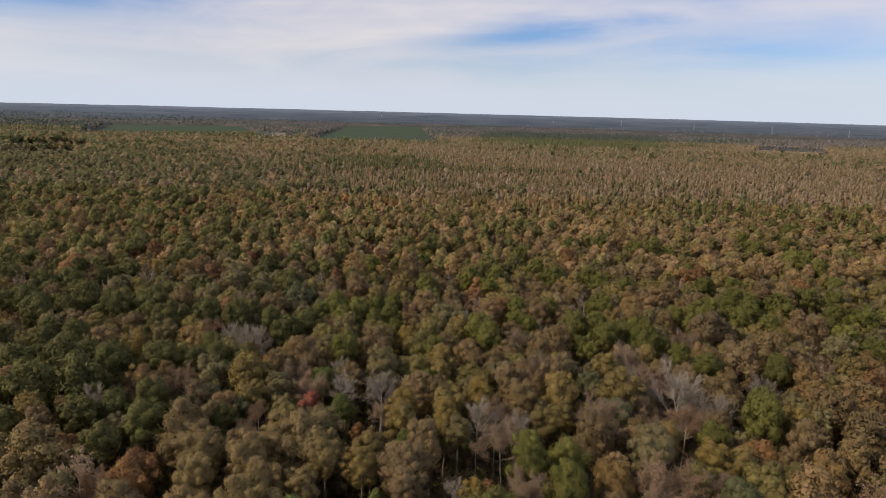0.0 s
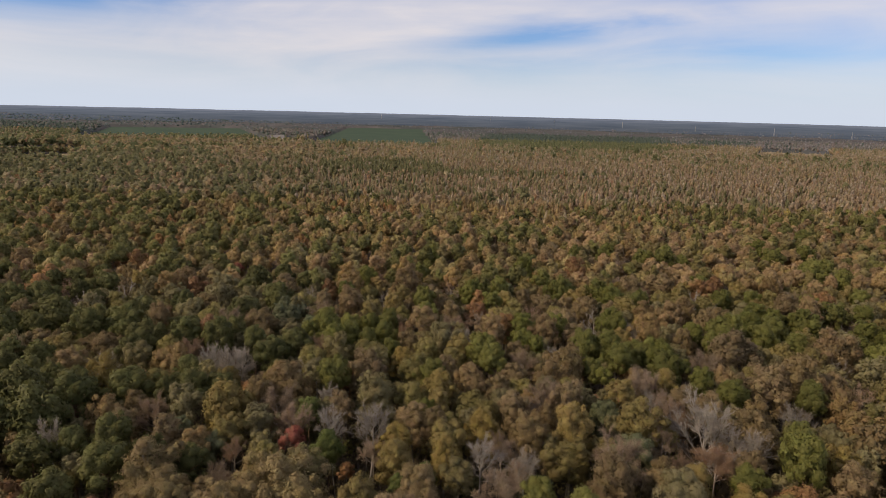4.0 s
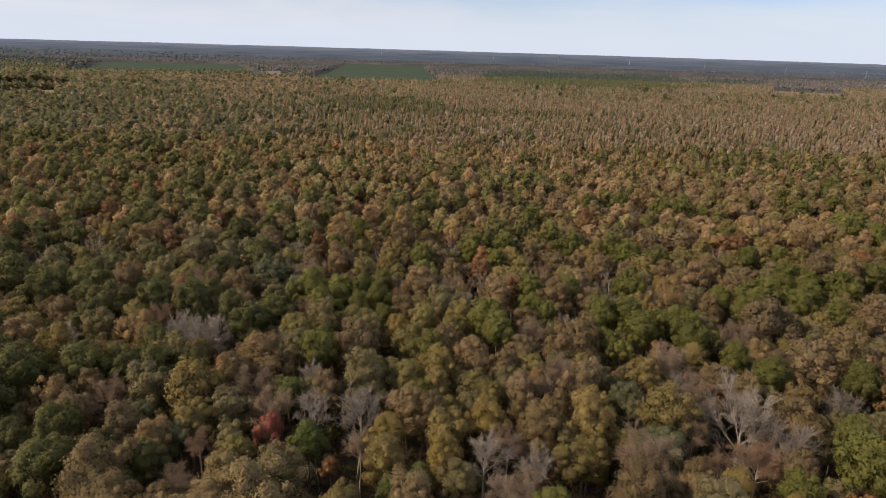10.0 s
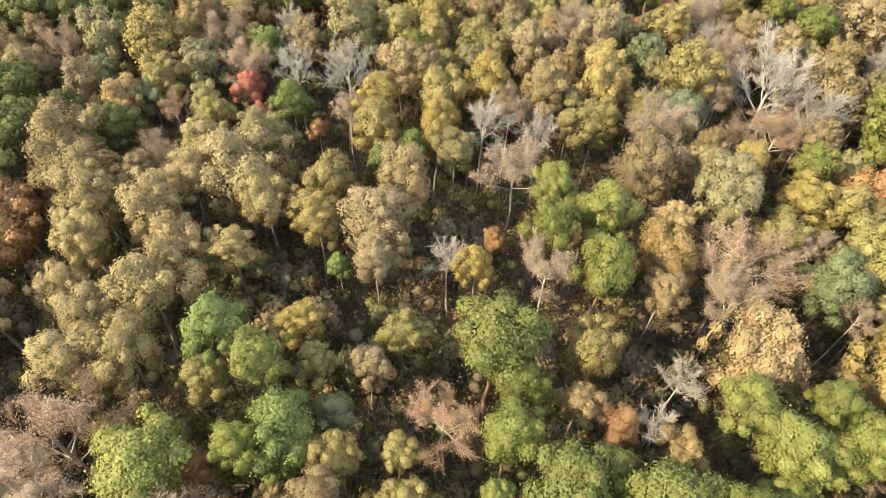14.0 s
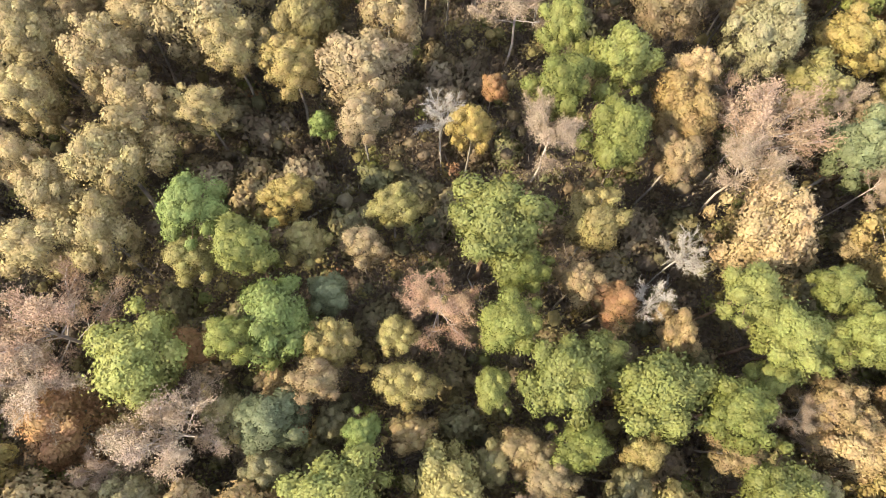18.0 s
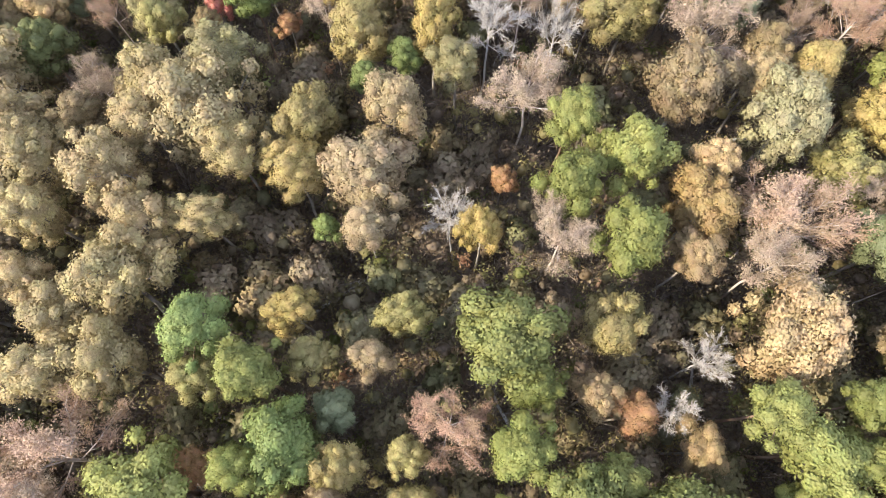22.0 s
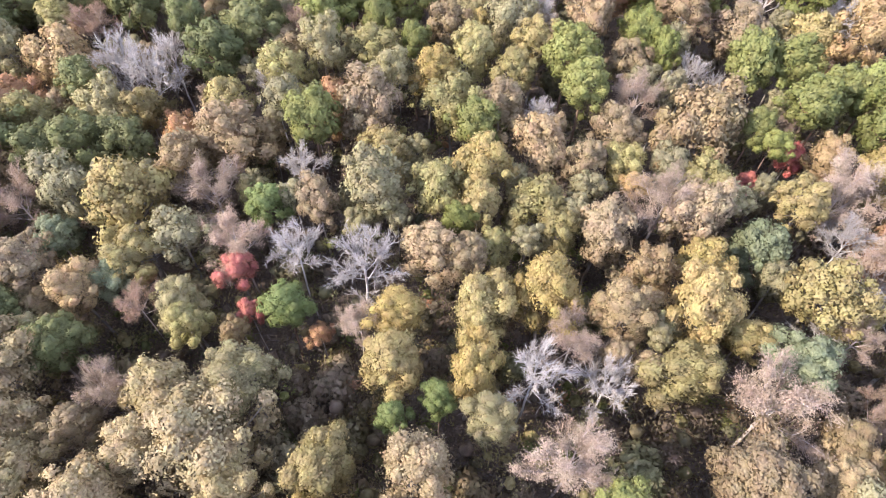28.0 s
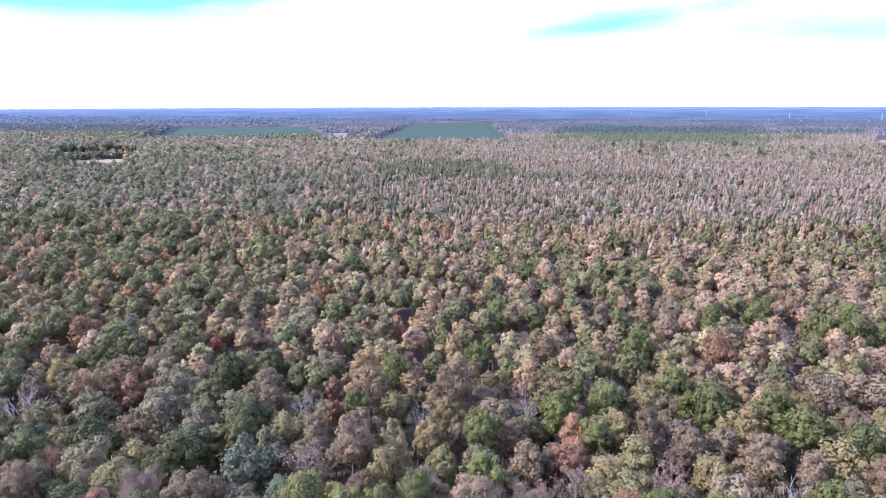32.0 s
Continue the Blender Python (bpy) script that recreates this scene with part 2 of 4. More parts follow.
HORIZON_HAZED = {k: [(p[0] * 0.86, p[1] * 0.96, p[2] * 1.12) for p in c] for k, c in COUNTRY_HAZED.items()}
HORIZON_LEAVES = {k: leaf_material("hazed_horizon_foliage_" + k.lower(), c, 0.45, True, 0.03) for k, c in HORIZON_HAZED.items()}
FARTHER_HAZED = {k: [tuple(1.46 * (0.82 * q + 0.18 * sum(p) / 3) * (1.1 if i == 2 else 1.0) for i, q in enumerate(p)) for p in c] for k, c in FAR.items()}
FARTHER_LEAVES = {k: leaf_material("hazed_farther_foliage_" + k.lower(), c, 0.5, True, 0.06) for k, c in FARTHER_HAZED.items()}
MIDWAY_LEAVES = {k: leaf_material("hazed_midway_foliage_" + k.lower(), c, 0.5, True, 0.05) for k, c in MIDWAY_HAZED.items()}
COUNTRY_LEAVES = {k: leaf_material("hazed_country_foliage_" + k.lower(), c, 0.45, True, 0.04) for k, c in COUNTRY_HAZED.items()}
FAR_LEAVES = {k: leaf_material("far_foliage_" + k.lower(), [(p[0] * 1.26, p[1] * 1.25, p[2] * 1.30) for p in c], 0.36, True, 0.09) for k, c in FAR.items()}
# tree leaf colours darkened here to stand in for canopy shade
SHADED_SHRUB_LEAVES = {k: leaf_material("shaded_shrub_foliage_" + k.lower(), [(p[0] * 0.80, p[1] * 0.80, p[2] * 0.88) for p in LEAF[k]], 0.45, True, 0.09) for k in "UTOYPE"}
PINE_BARK = bark_material("pine_bark", (0.10, 0.065, 0.045), (0.22, 0.15, 0.11))
OAK_BARK = bark_material("oak_bark", (0.10, 0.085, 0.07), (0.26, 0.23, 0.20))
PALE_BARK = bark_material("pale_bark", (0.23, 0.21, 0.19), (0.37, 0.345, 0.32), 3.0)
PINK_BARK = bark_material("pinkish_bark", (0.22, 0.18, 0.155), (0.40, 0.345, 0.305), 3.0)


TWIG = bark_material("sapling_bark", (0.075, 0.062, 0.058), (0.17, 0.145, 0.13), 1.5)


def litter_material():
    m, nt, b = material("leaf_litter", 0.95)
    n, lk = nt.nodes.new, nt.links.new
    co = n("ShaderNodeTexCoord")
    big, small = n("ShaderNodeTexNoise"), n("ShaderNodeTexNoise")
    big.inputs["Scale"].default_value, big.inputs["Detail"].default_value = 0.12, 6
    small.inputs["Scale"].default_value, small.inputs["Detail"].default_value = 2.5, 8
    lk(co.outputs["Object"], big.inputs[0]); lk(co.outputs["Object"], small.inputs[0])
    a = ramp_of(nt, big.outputs[0], [(0.066, 0.056, 0.048), (0.082, 0.067, 0.056), (0.112, 0.087, 0.068), (0.094, 0.076, 0.060)])
    c = ramp_of(nt, small.outputs[0], [(0.45, 0.42, 0.40), (0.8, 0.78, 0.75), (1.25, 1.2, 1.15), (1.6, 1.4, 1.3)])
    mx = n("ShaderNodeMixRGB"); mx.blend_type = "MULTIPLY"; mx.inputs[0].default_value = 1
    lk(a, mx.inputs[1]); lk(c, mx.inputs[2]); lk(mx.outputs[0], b.inputs["Base Color"])
    bp = n("ShaderNodeBump"); bp.inputs["Strength"].default_value, bp.inputs["Distance"].default_value = 0.6, 0.2
    lk(small.outputs[0], bp.inputs["Height"]); lk(bp.outputs[0], b.inputs["Normal"])
    return m


def patchy_material(name, colours, scale, rough=0.9):
    m, nt, b = material(name, rough)
    co, nz = nt.nodes.new("ShaderNodeTexCoord"), nt.nodes.new("ShaderNodeTexNoise")
    nz.inputs["Scale"].default_value, nz.inputs["Detail"].default_value = scale, 7
    nt.links.new(co.outputs["Object"], nz.inputs[0])
    nt.links.new(ramp_of(nt, nz.outputs[0], colours), b.inputs["Base Color"])
    return m


LITTER = litter_material()
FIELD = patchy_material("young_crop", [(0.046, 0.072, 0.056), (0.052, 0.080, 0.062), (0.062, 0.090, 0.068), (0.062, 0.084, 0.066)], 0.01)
DRY = patchy_material("dry_grass", [(0.22, 0.18, 0.12), (0.27, 0.22, 0.15), (0.32, 0.27, 0.20)], 0.05)


def far_roof_material():
    """A patchwork of hardwoods, leafless stands and dark pine, colours blued for haze."""
    m, nt, b = material("far_woods", 0.9)
    n, lk = nt.nodes.new, nt.links.new
    co, nz, vo = n("ShaderNodeTexCoord"), n("ShaderNodeTexNoise"), n("ShaderNodeTexVoronoi")
    nz.inputs["Scale"].default_value, nz.inputs["Detail"].default_value = 0.012, 8
    lk(co.outputs["Object"], nz.inputs[0])
    vo.inputs["Scale"].default_value = 0.006
    lk(co.outputs["Object"], vo.inputs[0])
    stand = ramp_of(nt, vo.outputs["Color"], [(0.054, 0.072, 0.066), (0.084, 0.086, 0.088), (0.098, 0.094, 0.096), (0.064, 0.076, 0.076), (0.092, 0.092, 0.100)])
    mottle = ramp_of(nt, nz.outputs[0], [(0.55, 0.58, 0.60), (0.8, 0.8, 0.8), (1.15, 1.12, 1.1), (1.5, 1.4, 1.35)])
    mx = n("ShaderNodeMixRGB"); mx.blend_type = "MULTIPLY"; mx.inputs[0].default_value = 1
    lk(stand, mx.inputs[1]); lk(mottle, mx.inputs[2])
    lk(mx.outputs[0], b.inputs["Base Color"])
    return m


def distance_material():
    """The plain along the horizon, blue haze painted into its colour and glow."""
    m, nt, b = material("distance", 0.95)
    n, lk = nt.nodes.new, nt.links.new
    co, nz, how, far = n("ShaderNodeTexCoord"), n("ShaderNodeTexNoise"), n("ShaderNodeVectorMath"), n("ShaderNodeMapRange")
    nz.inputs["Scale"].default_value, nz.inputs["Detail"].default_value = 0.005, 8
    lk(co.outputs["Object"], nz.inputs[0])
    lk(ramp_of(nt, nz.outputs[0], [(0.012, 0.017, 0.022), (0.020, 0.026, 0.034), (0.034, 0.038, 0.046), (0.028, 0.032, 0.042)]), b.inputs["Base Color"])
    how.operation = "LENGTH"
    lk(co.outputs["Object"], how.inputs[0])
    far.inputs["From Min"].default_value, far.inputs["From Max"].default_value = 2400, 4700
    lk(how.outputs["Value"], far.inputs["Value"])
    # haze put in as emission, brighter and bluer farther off
    haze_glow = ramp_of(nt, far.outputs[0], [(0.044, 0.066, 0.102), (0.074, 0.110, 0.176), (0.135, 0.185, 0.290)])
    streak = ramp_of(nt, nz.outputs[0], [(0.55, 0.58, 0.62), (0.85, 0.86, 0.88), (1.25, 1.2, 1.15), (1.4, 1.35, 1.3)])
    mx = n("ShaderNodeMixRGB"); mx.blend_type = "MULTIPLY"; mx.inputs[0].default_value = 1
    lk(haze_glow, mx.inputs[1]); lk(streak, mx.inputs[2]); lk(mx.outputs[0], b.inputs["Emission Color"])
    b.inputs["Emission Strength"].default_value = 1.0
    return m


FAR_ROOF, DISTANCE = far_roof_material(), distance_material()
STEEL = patchy_material("galvanised_steel", [(0.36, 0.37, 0.38), (0.46, 0.46, 0.47)], 1.0, 0.5)
WALL = patchy_material("white_siding", [(0.70, 0.69, 0.66), (0.78, 0.77, 0.74)], 0.5)
ROOF = patchy_material("grey_shingle", [(0.16, 0.15, 0.15), (0.24, 0.23, 0.22)], 1.5)
GLASS, _, _b = material("window_glass", 0.08)
_b.inputs["Base Color"].default_value = (0.03, 0.035, 0.04, 1)


# ---- mesh tools ----
def mesh_of(name, verts, faces, mat, tone=None, normals=None):
    """A mesh from arrays of corners and of equal-sided faces."""
    verts, faces = np.asarray(verts, np.float32), np.asarray(faces, np.int32)
    k = faces.shape[1]
    me = bpy.data.meshes.new(name)
    me.vertices.add(len(verts)); me.vertices.foreach_set("co", verts.ravel())
    me.loops.add(faces.size); me.loops.foreach_set("vertex_index", faces.ravel())
    me.polygons.add(len(faces))
    me.polygons.foreach_set("loop_start", np.arange(0, faces.size, k, dtype=np.int32))
    me.update(calc_edges=True)
    if tone is not None:
        at = me.attributes.new("tone", "FLOAT", "POINT")
        at.data.foreach_set("value", np.asarray(tone, np.float32))
    if normals is not None:
        at = me.attributes.new("custom_normal", "FLOAT_VECTOR", "POINT")
        at.data.foreach_set("vector", np.asarray(normals, np.float32).ravel())
    me.materials.append(mat)
    return me


def unit(v):
    return v / np.maximum(np.linalg.norm(v, axis=-1, keepdims=True), 1e-6)


def sprays(rng, at, out, size):
    """A leaf spray, one slim triangle with a tip, at each place, facing roughly out."""
    n = len(at)
    rise = rng.normal(size=(n, 3)) + np.array([0, 0, 0.9])
    a = unit(rise - out * np.sum(rise * out, 1, keepdims=True))
    b = np.cross(out, a)
    s = (size * rng.uniform(0.6, 1.4, n))[:, None]
    w = s * rng.uniform(0.45, 0.8, n)[:, None]
    v = np.stack([at - a * s * 0.7 - b * w, at - a * s * 0.7 + b * w, at + a * s * 1.1 + out * s * rng.uniform(-0.4, 0.4, n)[:, None]], 1)
    return v.reshape(-1, 3), np.arange(3 * n).reshape(n, 3)[:, ::-1]


def tube(pts, radii, sides):
    """A tapered tube along pts."""
    pts = np.asarray(pts, float)
    n = len(pts)
    d = unit(np.gradient(pts, axis=0))
    ref = np.where(np.abs(d[:, 2:3]) > 0.9, np.array([[1.0, 0, 0]]), np.array([[0, 0, 1.0]]))
    a = unit(np.cross(d, ref))
    b = np.cross(d, a)
    th = np.arange(sides) * 2 * np.pi / sides
    r = np.asarray(radii, float)[:, None, None]
    v = pts[:, None] + r * (np.cos(th)[None, :, None] * a[:, None] + np.sin(th)[None, :, None] * b[:, None])
    f = []
    for i in range(n - 1):
        for j in range(sides):
            k = (j + 1) % sides
            f.append((i * sides + j, i * sides + k, (i + 1) * sides + k, (i + 1) * sides + j))
    return v.reshape(-1, 3), np.array(f)


def join(parts):
    vs, fs, o = [], [], 0
    for v, f in parts:
        vs.append(v); fs.append(f + o); o += len(v)
    return np.concatenate(vs), np.concatenate(fs)


# Shape of each kind of tree, in crown radii about the middle of the crown:
# half the depth, boughs, smallest and largest bough, how far it narrows upward, leaf cover, how solid the boughs are
SHAPE = {
    "P": (1.12, 30, 0.15, 0.31, 0.25, 1.20, 0.72),
    "D": (1.18, 28, 0.15, 0.31, 0.30, 1.15, 0.70),
    "V": (1.42, 26, 0.16, 0.33, 0.55, 1.20, 0.72),
    "B": (1.20, 24, 0.16, 0.34, 0.20, 1.10, 0.70),
    "Y": (1.32, 34, 0.14, 0.30, 0.25, 1.05, 0.66),
    "H": (1.32, 36, 0.13, 0.28, 0.20, 1.00, 0.58),
    "G": (1.32, 34, 0.14, 0.30, 0.20, 1.00, 0.60),
    "O": (1.30, 32, 0.15, 0.31, 0.25, 1.05, 0.68),
    "T": (1.32, 34, 0.14, 0.29, 0.28, 1.05, 0.64),
    "K": (1.36, 32, 0.14, 0.29, 0.32, 1.05, 0.64),
    "A": (1.25, 18, 0.18, 0.38, 0.25, 1.00, 0.64),
    "E": (1.25, 20, 0.17, 0.36, 0.25, 1.00, 0.64),
    "U": (0.95, 12, 0.20, 0.42, 0.15, 0.95, 0.60),
}


def ball(level):
    """Corners and triangles of a unit ball of 20 or 80 faces."""
    bm = bmesh.new()
    bmesh.ops.create_icosphere(bm, subdivisions=level, radius=1.0)
    v = np.array([p.co[:] for p in bm.verts])
    f = np.array([[p.index for p in q.verts] for q in bm.faces])
    bm.free()
    return v, f


BALL = {1: ball(1), 2: ball(2)}


def bough_places(rng, half, count, small, large, narrow, low=-0.75):
    """Middles and sizes of the rounded boughs that make up a crown."""
    i = np.arange(count)
    z = np.clip(0.86 + (low - 0.86) * ((i + rng.uniform(0, 0.6)) / count) ** 0.9 + rng.normal(0, 0.07, count), low, 0.92)
    th = i * 2.399963 + rng.uniform(0, 6.28) + rng.normal(0, 0.35, count)
    big = small + (large - small) * rng.uniform(0, 1, count) ** 1.3
    r = np.sqrt(1 - z * z) * rng.uniform(0.50, 1.14, count)
    lean = 1 + 0.20 * np.cos(th - rng.uniform(0, 6.28)) + 0.14 * np.cos(2 * th - rng.uniform(0, 6.28))              # no crown is quite round
    c = np.stack([r * np.cos(th) * lean, r * np.sin(th) * lean, z], 1) * (1 - 0.85 * big)[:, None]
    c[:, :2] *= (1 - narrow * np.clip(z, 0, 1))[:, None]
    c[:, 2] *= half
    c[0] = rng.normal(0, 0.08), rng.normal(0, 0.08), half * 0.62
    heart = np.array([[0, 0, 0.02]])
    return np.concatenate([c, heart]), np.concatenate([big, [0.60]])


def bough_cores(rng, c, big, solid, level, rough=0.22):
    """The dense inside of every bough."""
    v, f = BALL[level]
    parts = [(a + v * (b * solid * rng.uniform(0.94 - rough, 0.94 + rough, (len(v), 1))) * np.array([1, 1, 0.92]), f) for a, b in zip(c, big)]
    return join(parts), np.concatenate([unit(v + 0.35 * unit(a)) for a in c])


def bough_leaves(rng, c, big, count, cover, rough):
    """Leaf sprays, gathered in small puffs, over the outside of the boughs."""
    share = big ** 2 / np.sum(big ** 2)
    owner = rng.choice(len(c), int(count * 2.6), p=share)
    out = unit(c + np.array([0, 0, 0.15]))[owner]
    d = unit(rng.normal(size=(len(owner), 3)) + out * 0.75 + np.array([0, 0, 0.25]))
    puffs = unit(rng.normal(size=(len(c), 11, 3)) + unit(c)[:, None] * 0.6)
    near = np.max(np.einsum("nk,npk->np", d, puffs[owner]), 1)
    rise = 0.26 * np.clip((near - 0.72) / 0.28, 0, 1) ** 0.7 - 0.10
    stray = np.where(rng.uniform(size=len(owner)) < 0.12, rng.uniform(0.05, 0.55, len(owner)), 0)
    p = c[owner] + d * (big[owner] * (1 + rise + stray + rng.normal(0, 0.10, len(owner))))[:, None]
    apart = np.linalg.norm(p[:, None] - c[None], axis=2) / big[None]
    apart[np.arange(len(owner)), owner] = 9
    keep = np.nonzero(apart.min(1) > 0.85)[0][:count]
    p, d = p[keep], d[keep]
    face = unit(d + np.array([0, 0, 0.12]) + rng.normal(size=d.shape) * rough)
    puff = puffs[owner[keep], np.argmax(np.einsum("nk,npk->np", d, puffs[owner[keep]]), 1)]
    soft = unit(d * 1.6 - puff * 0.7 + face * 0.35 + unit(p) * 0.25)
    return sprays(rng, p, face, math.sqrt(12.0 * cover / count)), np.repeat(soft, 3, 0)


def crown(rng, kind, detail):
    half, boughs, small, large, narrow, cover, solid = SHAPE[kind]
    c, big = bough_places(rng, half, boughs, small, large, narrow)
    count = {1.25: 13000, 0.8: 7000, 0.5: 3400, 0.3: 1100}[detail]
    leaf, soft = bough_leaves(rng, c, big, count, cover, 0.46)
    core, round_ = bough_cores(rng, c, big, solid, 2 if detail > 1 else 1)
    return join([core, leaf]), np.concatenate([round_, soft]), c


def trunk(rng, near, stout=1.0):
    """A trunk of unit height that ends in the middle of the crown, in crown radii across."""
    n = 7 if near else 4
    z = np.linspace(-1, 0.02, n)
    bend = np.cumsum(rng.normal(0, 0.05, (n, 2)), 0)
    bend = (bend - bend[-1]) * np.linspace(1, 0, n)[:, None]
    rr = np.linspace(0.062, 0.034, n) * stout
    rr[0] *= 1.45
    return tube(np.column_stack([bend, z]), rr, 7 if near else 5)


def limbs(rng, tips, count, base=0.024):
    """Limbs that run from the trunk out into the boughs."""
    out = [tube([(0, 0, -0.6), (0.01, 0, 0), (0, 0.01, 0.5)], [0.036, 0.028, 0.010], 5)]
    pick = rng.choice(len(tips) - 1, min(count, len(tips) - 1), replace=False)
    for t in tips[pick]:
        s = np.array([0, 0, -0.6 + 0.7 * rng.uniform(0, 1) * (0.5 + 0.5 * np.clip(t[2], 0, 1))])
        m = (s + t) / 2 + np.array([0, 0, -0.05]) + rng.normal(0, 0.05, 3)
        out.append(tube([s, m, t * 1.02], [base, base * 0.7, base * 0.3], 4))
    return join(out)


def skeleton(rng, twigs=6, finest=4, forks=7):
    """The bare head of a leafless tree: limbs that fork twice, and fine twigs. Gives limbs, twigs, tips."""
    lim, fine, tips = [], [], []
    n1 = int(rng.integers(9, 12))
    for i in range(n1):
        th = i * 2.4 + rng.uniform(-0.3, 0.3)
        high = i / (n1 - 1)
        up = 0.55 + 1.6 * high ** 1.3 + rng.uniform(-0.2, 0.25)
        s = np.array([0, 0, -0.85 + 0.85 * high])
        d1 = unit(np.array([math.cos(th), math.sin(th), up]))
        l1 = rng.uniform(0.95, 1.25) * (1.0 - 0.2 * high)
        m = s + d1 * l1 * 0.5 + rng.normal(0, 0.04, 3)
        e = m + unit(d1 + np.array([0, 0, 0.25])) * l1 * 0.5
        bough = [tube([s, m, e], [0.0160, 0.0115, 0.0055], 5)]
        if i == 0:
            bough.append(tube([(0, 0, -0.95), (0, 0, -0.3), (0, 0, 0.3)], [0.034, 0.030, 0.014], 6))
        for j in range(forks):
            f = 0.25 + 0.75 * (j + rng.uniform()) / forks
            a = s + (m - s) * f * 2 if f < 0.5 else m + (e - m) * (f - 0.5) * 2
            d2 = unit(d1 + rng.normal(0, 0.45, 3) + np.array([0, 0, 0.25]))
            b2 = a + d2 * l1 * rng.uniform(0.25, 0.45)
            k2 = (a + b2) / 2 + rng.normal(0, 0.025, 3)
            bough.append(tube([a, k2, b2], [0.0100, 0.0070, 0.0035], 3))
            for k in range(twigs):
                g = rng.uniform(0.15, 1.0)
                c = a + (b2 - a) * g
                d3 = unit(d2 + rng.normal(0, 0.42, 3) + np.array([0, 0, 0.15]))
                c2 = c + d3 * rng.uniform(0.14, 0.30)
                fine.append((c, c2, 0.0068))
                tips.append(c2)
                for _ in range(finest):
                    c3 = c + (c2 - c) * rng.uniform(0.2, 1)
                    c4 = c3 + unit(d3 + rng.normal(0, 0.45, 3)) * rng.uniform(0.08, 0.2)
                    fine.append((c3, c4, 0.0055))
        lim.append(join(bough))
    a = np.array([x[0] for x in fine]); b = np.array([x[1] for x in fine]); w = np.array([x[2] for x in fine])[:, None]
    side = unit(np.cross(b - a, rng.normal(size=a.shape))) * w
    tv = np.stack([a - side, a + side, b], 1).reshape(-1, 3)
    return lim, (tv, np.arange(len(tv)).reshape(-1, 3)), np.array(tips)


KINDS = {
    "P": ("pine_tree", "tall pine with tufted yellow-green needles in a full canopy", "pine tree"),
    "D": ("dark_pine_tree", "dark green pine with a tall bare trunk", "pine tree"),
    "V": ("conifer_tree", "dense vivid green conifer among bare hardwoods", "conifer tree"),
    "B": ("evergreen_tree", "broad blue-green evergreen with dull dark leaves", "evergreen tree"),
    "Y": ("hickory_tree", "broad hardwood turning yellow-olive, leaves still thick", "tree"),
    "H": ("pale_hickory_tree", "hardwood with thin pale yellow-tan leaves", "tree"),
    "G": ("elm_tree", "rounded hardwood with thinning grey-olive leaves", "tree"),
    "O": ("olive_oak_tree", "hardwood with dull olive-green leaves in autumn", "oak tree"),
    "T": ("tan_oak_tree", "oak with dry tan-brown leaves still hanging", "oak tree"),
    "K": ("golden_oak_tree", "oak with golden-brown autumn leaves", "oak tree"),
    "R": ("sweetgum_tree", "half-bare tree with pinkish-brown leaves on pale twigs", "tree"),
    "W": ("bare_tree", "leafless tree with pale grey branches and fine twigs", "bare tree"),
    "A": ("red_maple_tree", "small maple with bright red autumn leaves", "maple tree"),
    "E": ("orange_maple_tree", "tree with rusty orange autumn leaves", "maple tree"),
    "U": ("understory_tree", "small brown understory tree in the shade of the canopy", "small tree"),
}
BARK = {k: OAK_BARK for k in KINDS}
BARK["P"] = BARK["D"] = BARK["V"] = PINE_BARK
BARK["W"], BARK["R"] = PALE_BARK, PINK_BARK


def build_variant(rng, kind, detail):
    """Meshes of one tree, in crown radii: list of (part name, mesh); the trunk comes first."""
    near = detail > 0.6
    bark = BARK[kind]
    res = [("trunk", mesh_of("trunk", *trunk(rng, near, 0.7 if kind in "WR" else 1.0), bark))]
    if kind in "WR":
        lim, twig, tips = skeleton(rng, twigs=10 if near else 4, finest=6 if near else 3, forks=8 if near else 5)
        if near:
            res += [("limb", mesh_of("limb", *x, bark)) for x in lim]
        else:
            res.append(("limb", mesh_of("limb", *join(lim), bark)))
        if kind == "R":
            per = 14 if near else 7
            at = np.repeat(tips, per, 0) + rng.normal(0, 0.06, (len(tips) * per, 3))
            twig = join([twig, sprays(rng, at, unit(rng.normal(size=at.shape) * 0.7 + unit(at) + np.array([0, 0, 0.4])), 0.0175 if near else 0.040)])
        res.append(("crown", mesh_of("crown", *twig, LEAVES[kind])))
        return res
    leaf, soft, tips = crown(rng, kind, detail)
    if near:
        res.append(("limb", mesh_of("limb", *limbs(rng, tips, 12), bark)))
    res.append(("crown", mesh_of("crown", *leaf, LEAVES[kind], normals=soft)))
    return res


VARIANTS = {}
for _i, _k in enumerate(KINDS):
    for _d, _n in (((0.3, 6),) if _k == "U" else ((1.25, 4), (0.8, 4), (0.5, 4))):
        VARIANTS[_k, _d] = [build_variant(np.random.default_rng(100 * _i + 10 * _n + _v + int(_d * 7)), _k, _d) for _v in range(_n)]


# ---- ground ----
def lie(x, y):
    """Land height: gently uneven, raised far off so the horizon fits the camera's view."""
    r = np.hypot(x, y)
    s = np.clip((r - 1700) / 3100, 0, 1)
    return 0.35 * np.sin(x * 0.031 + 1) * np.sin(y * 0.027) + 32 * s * s * (3 - 2 * s)


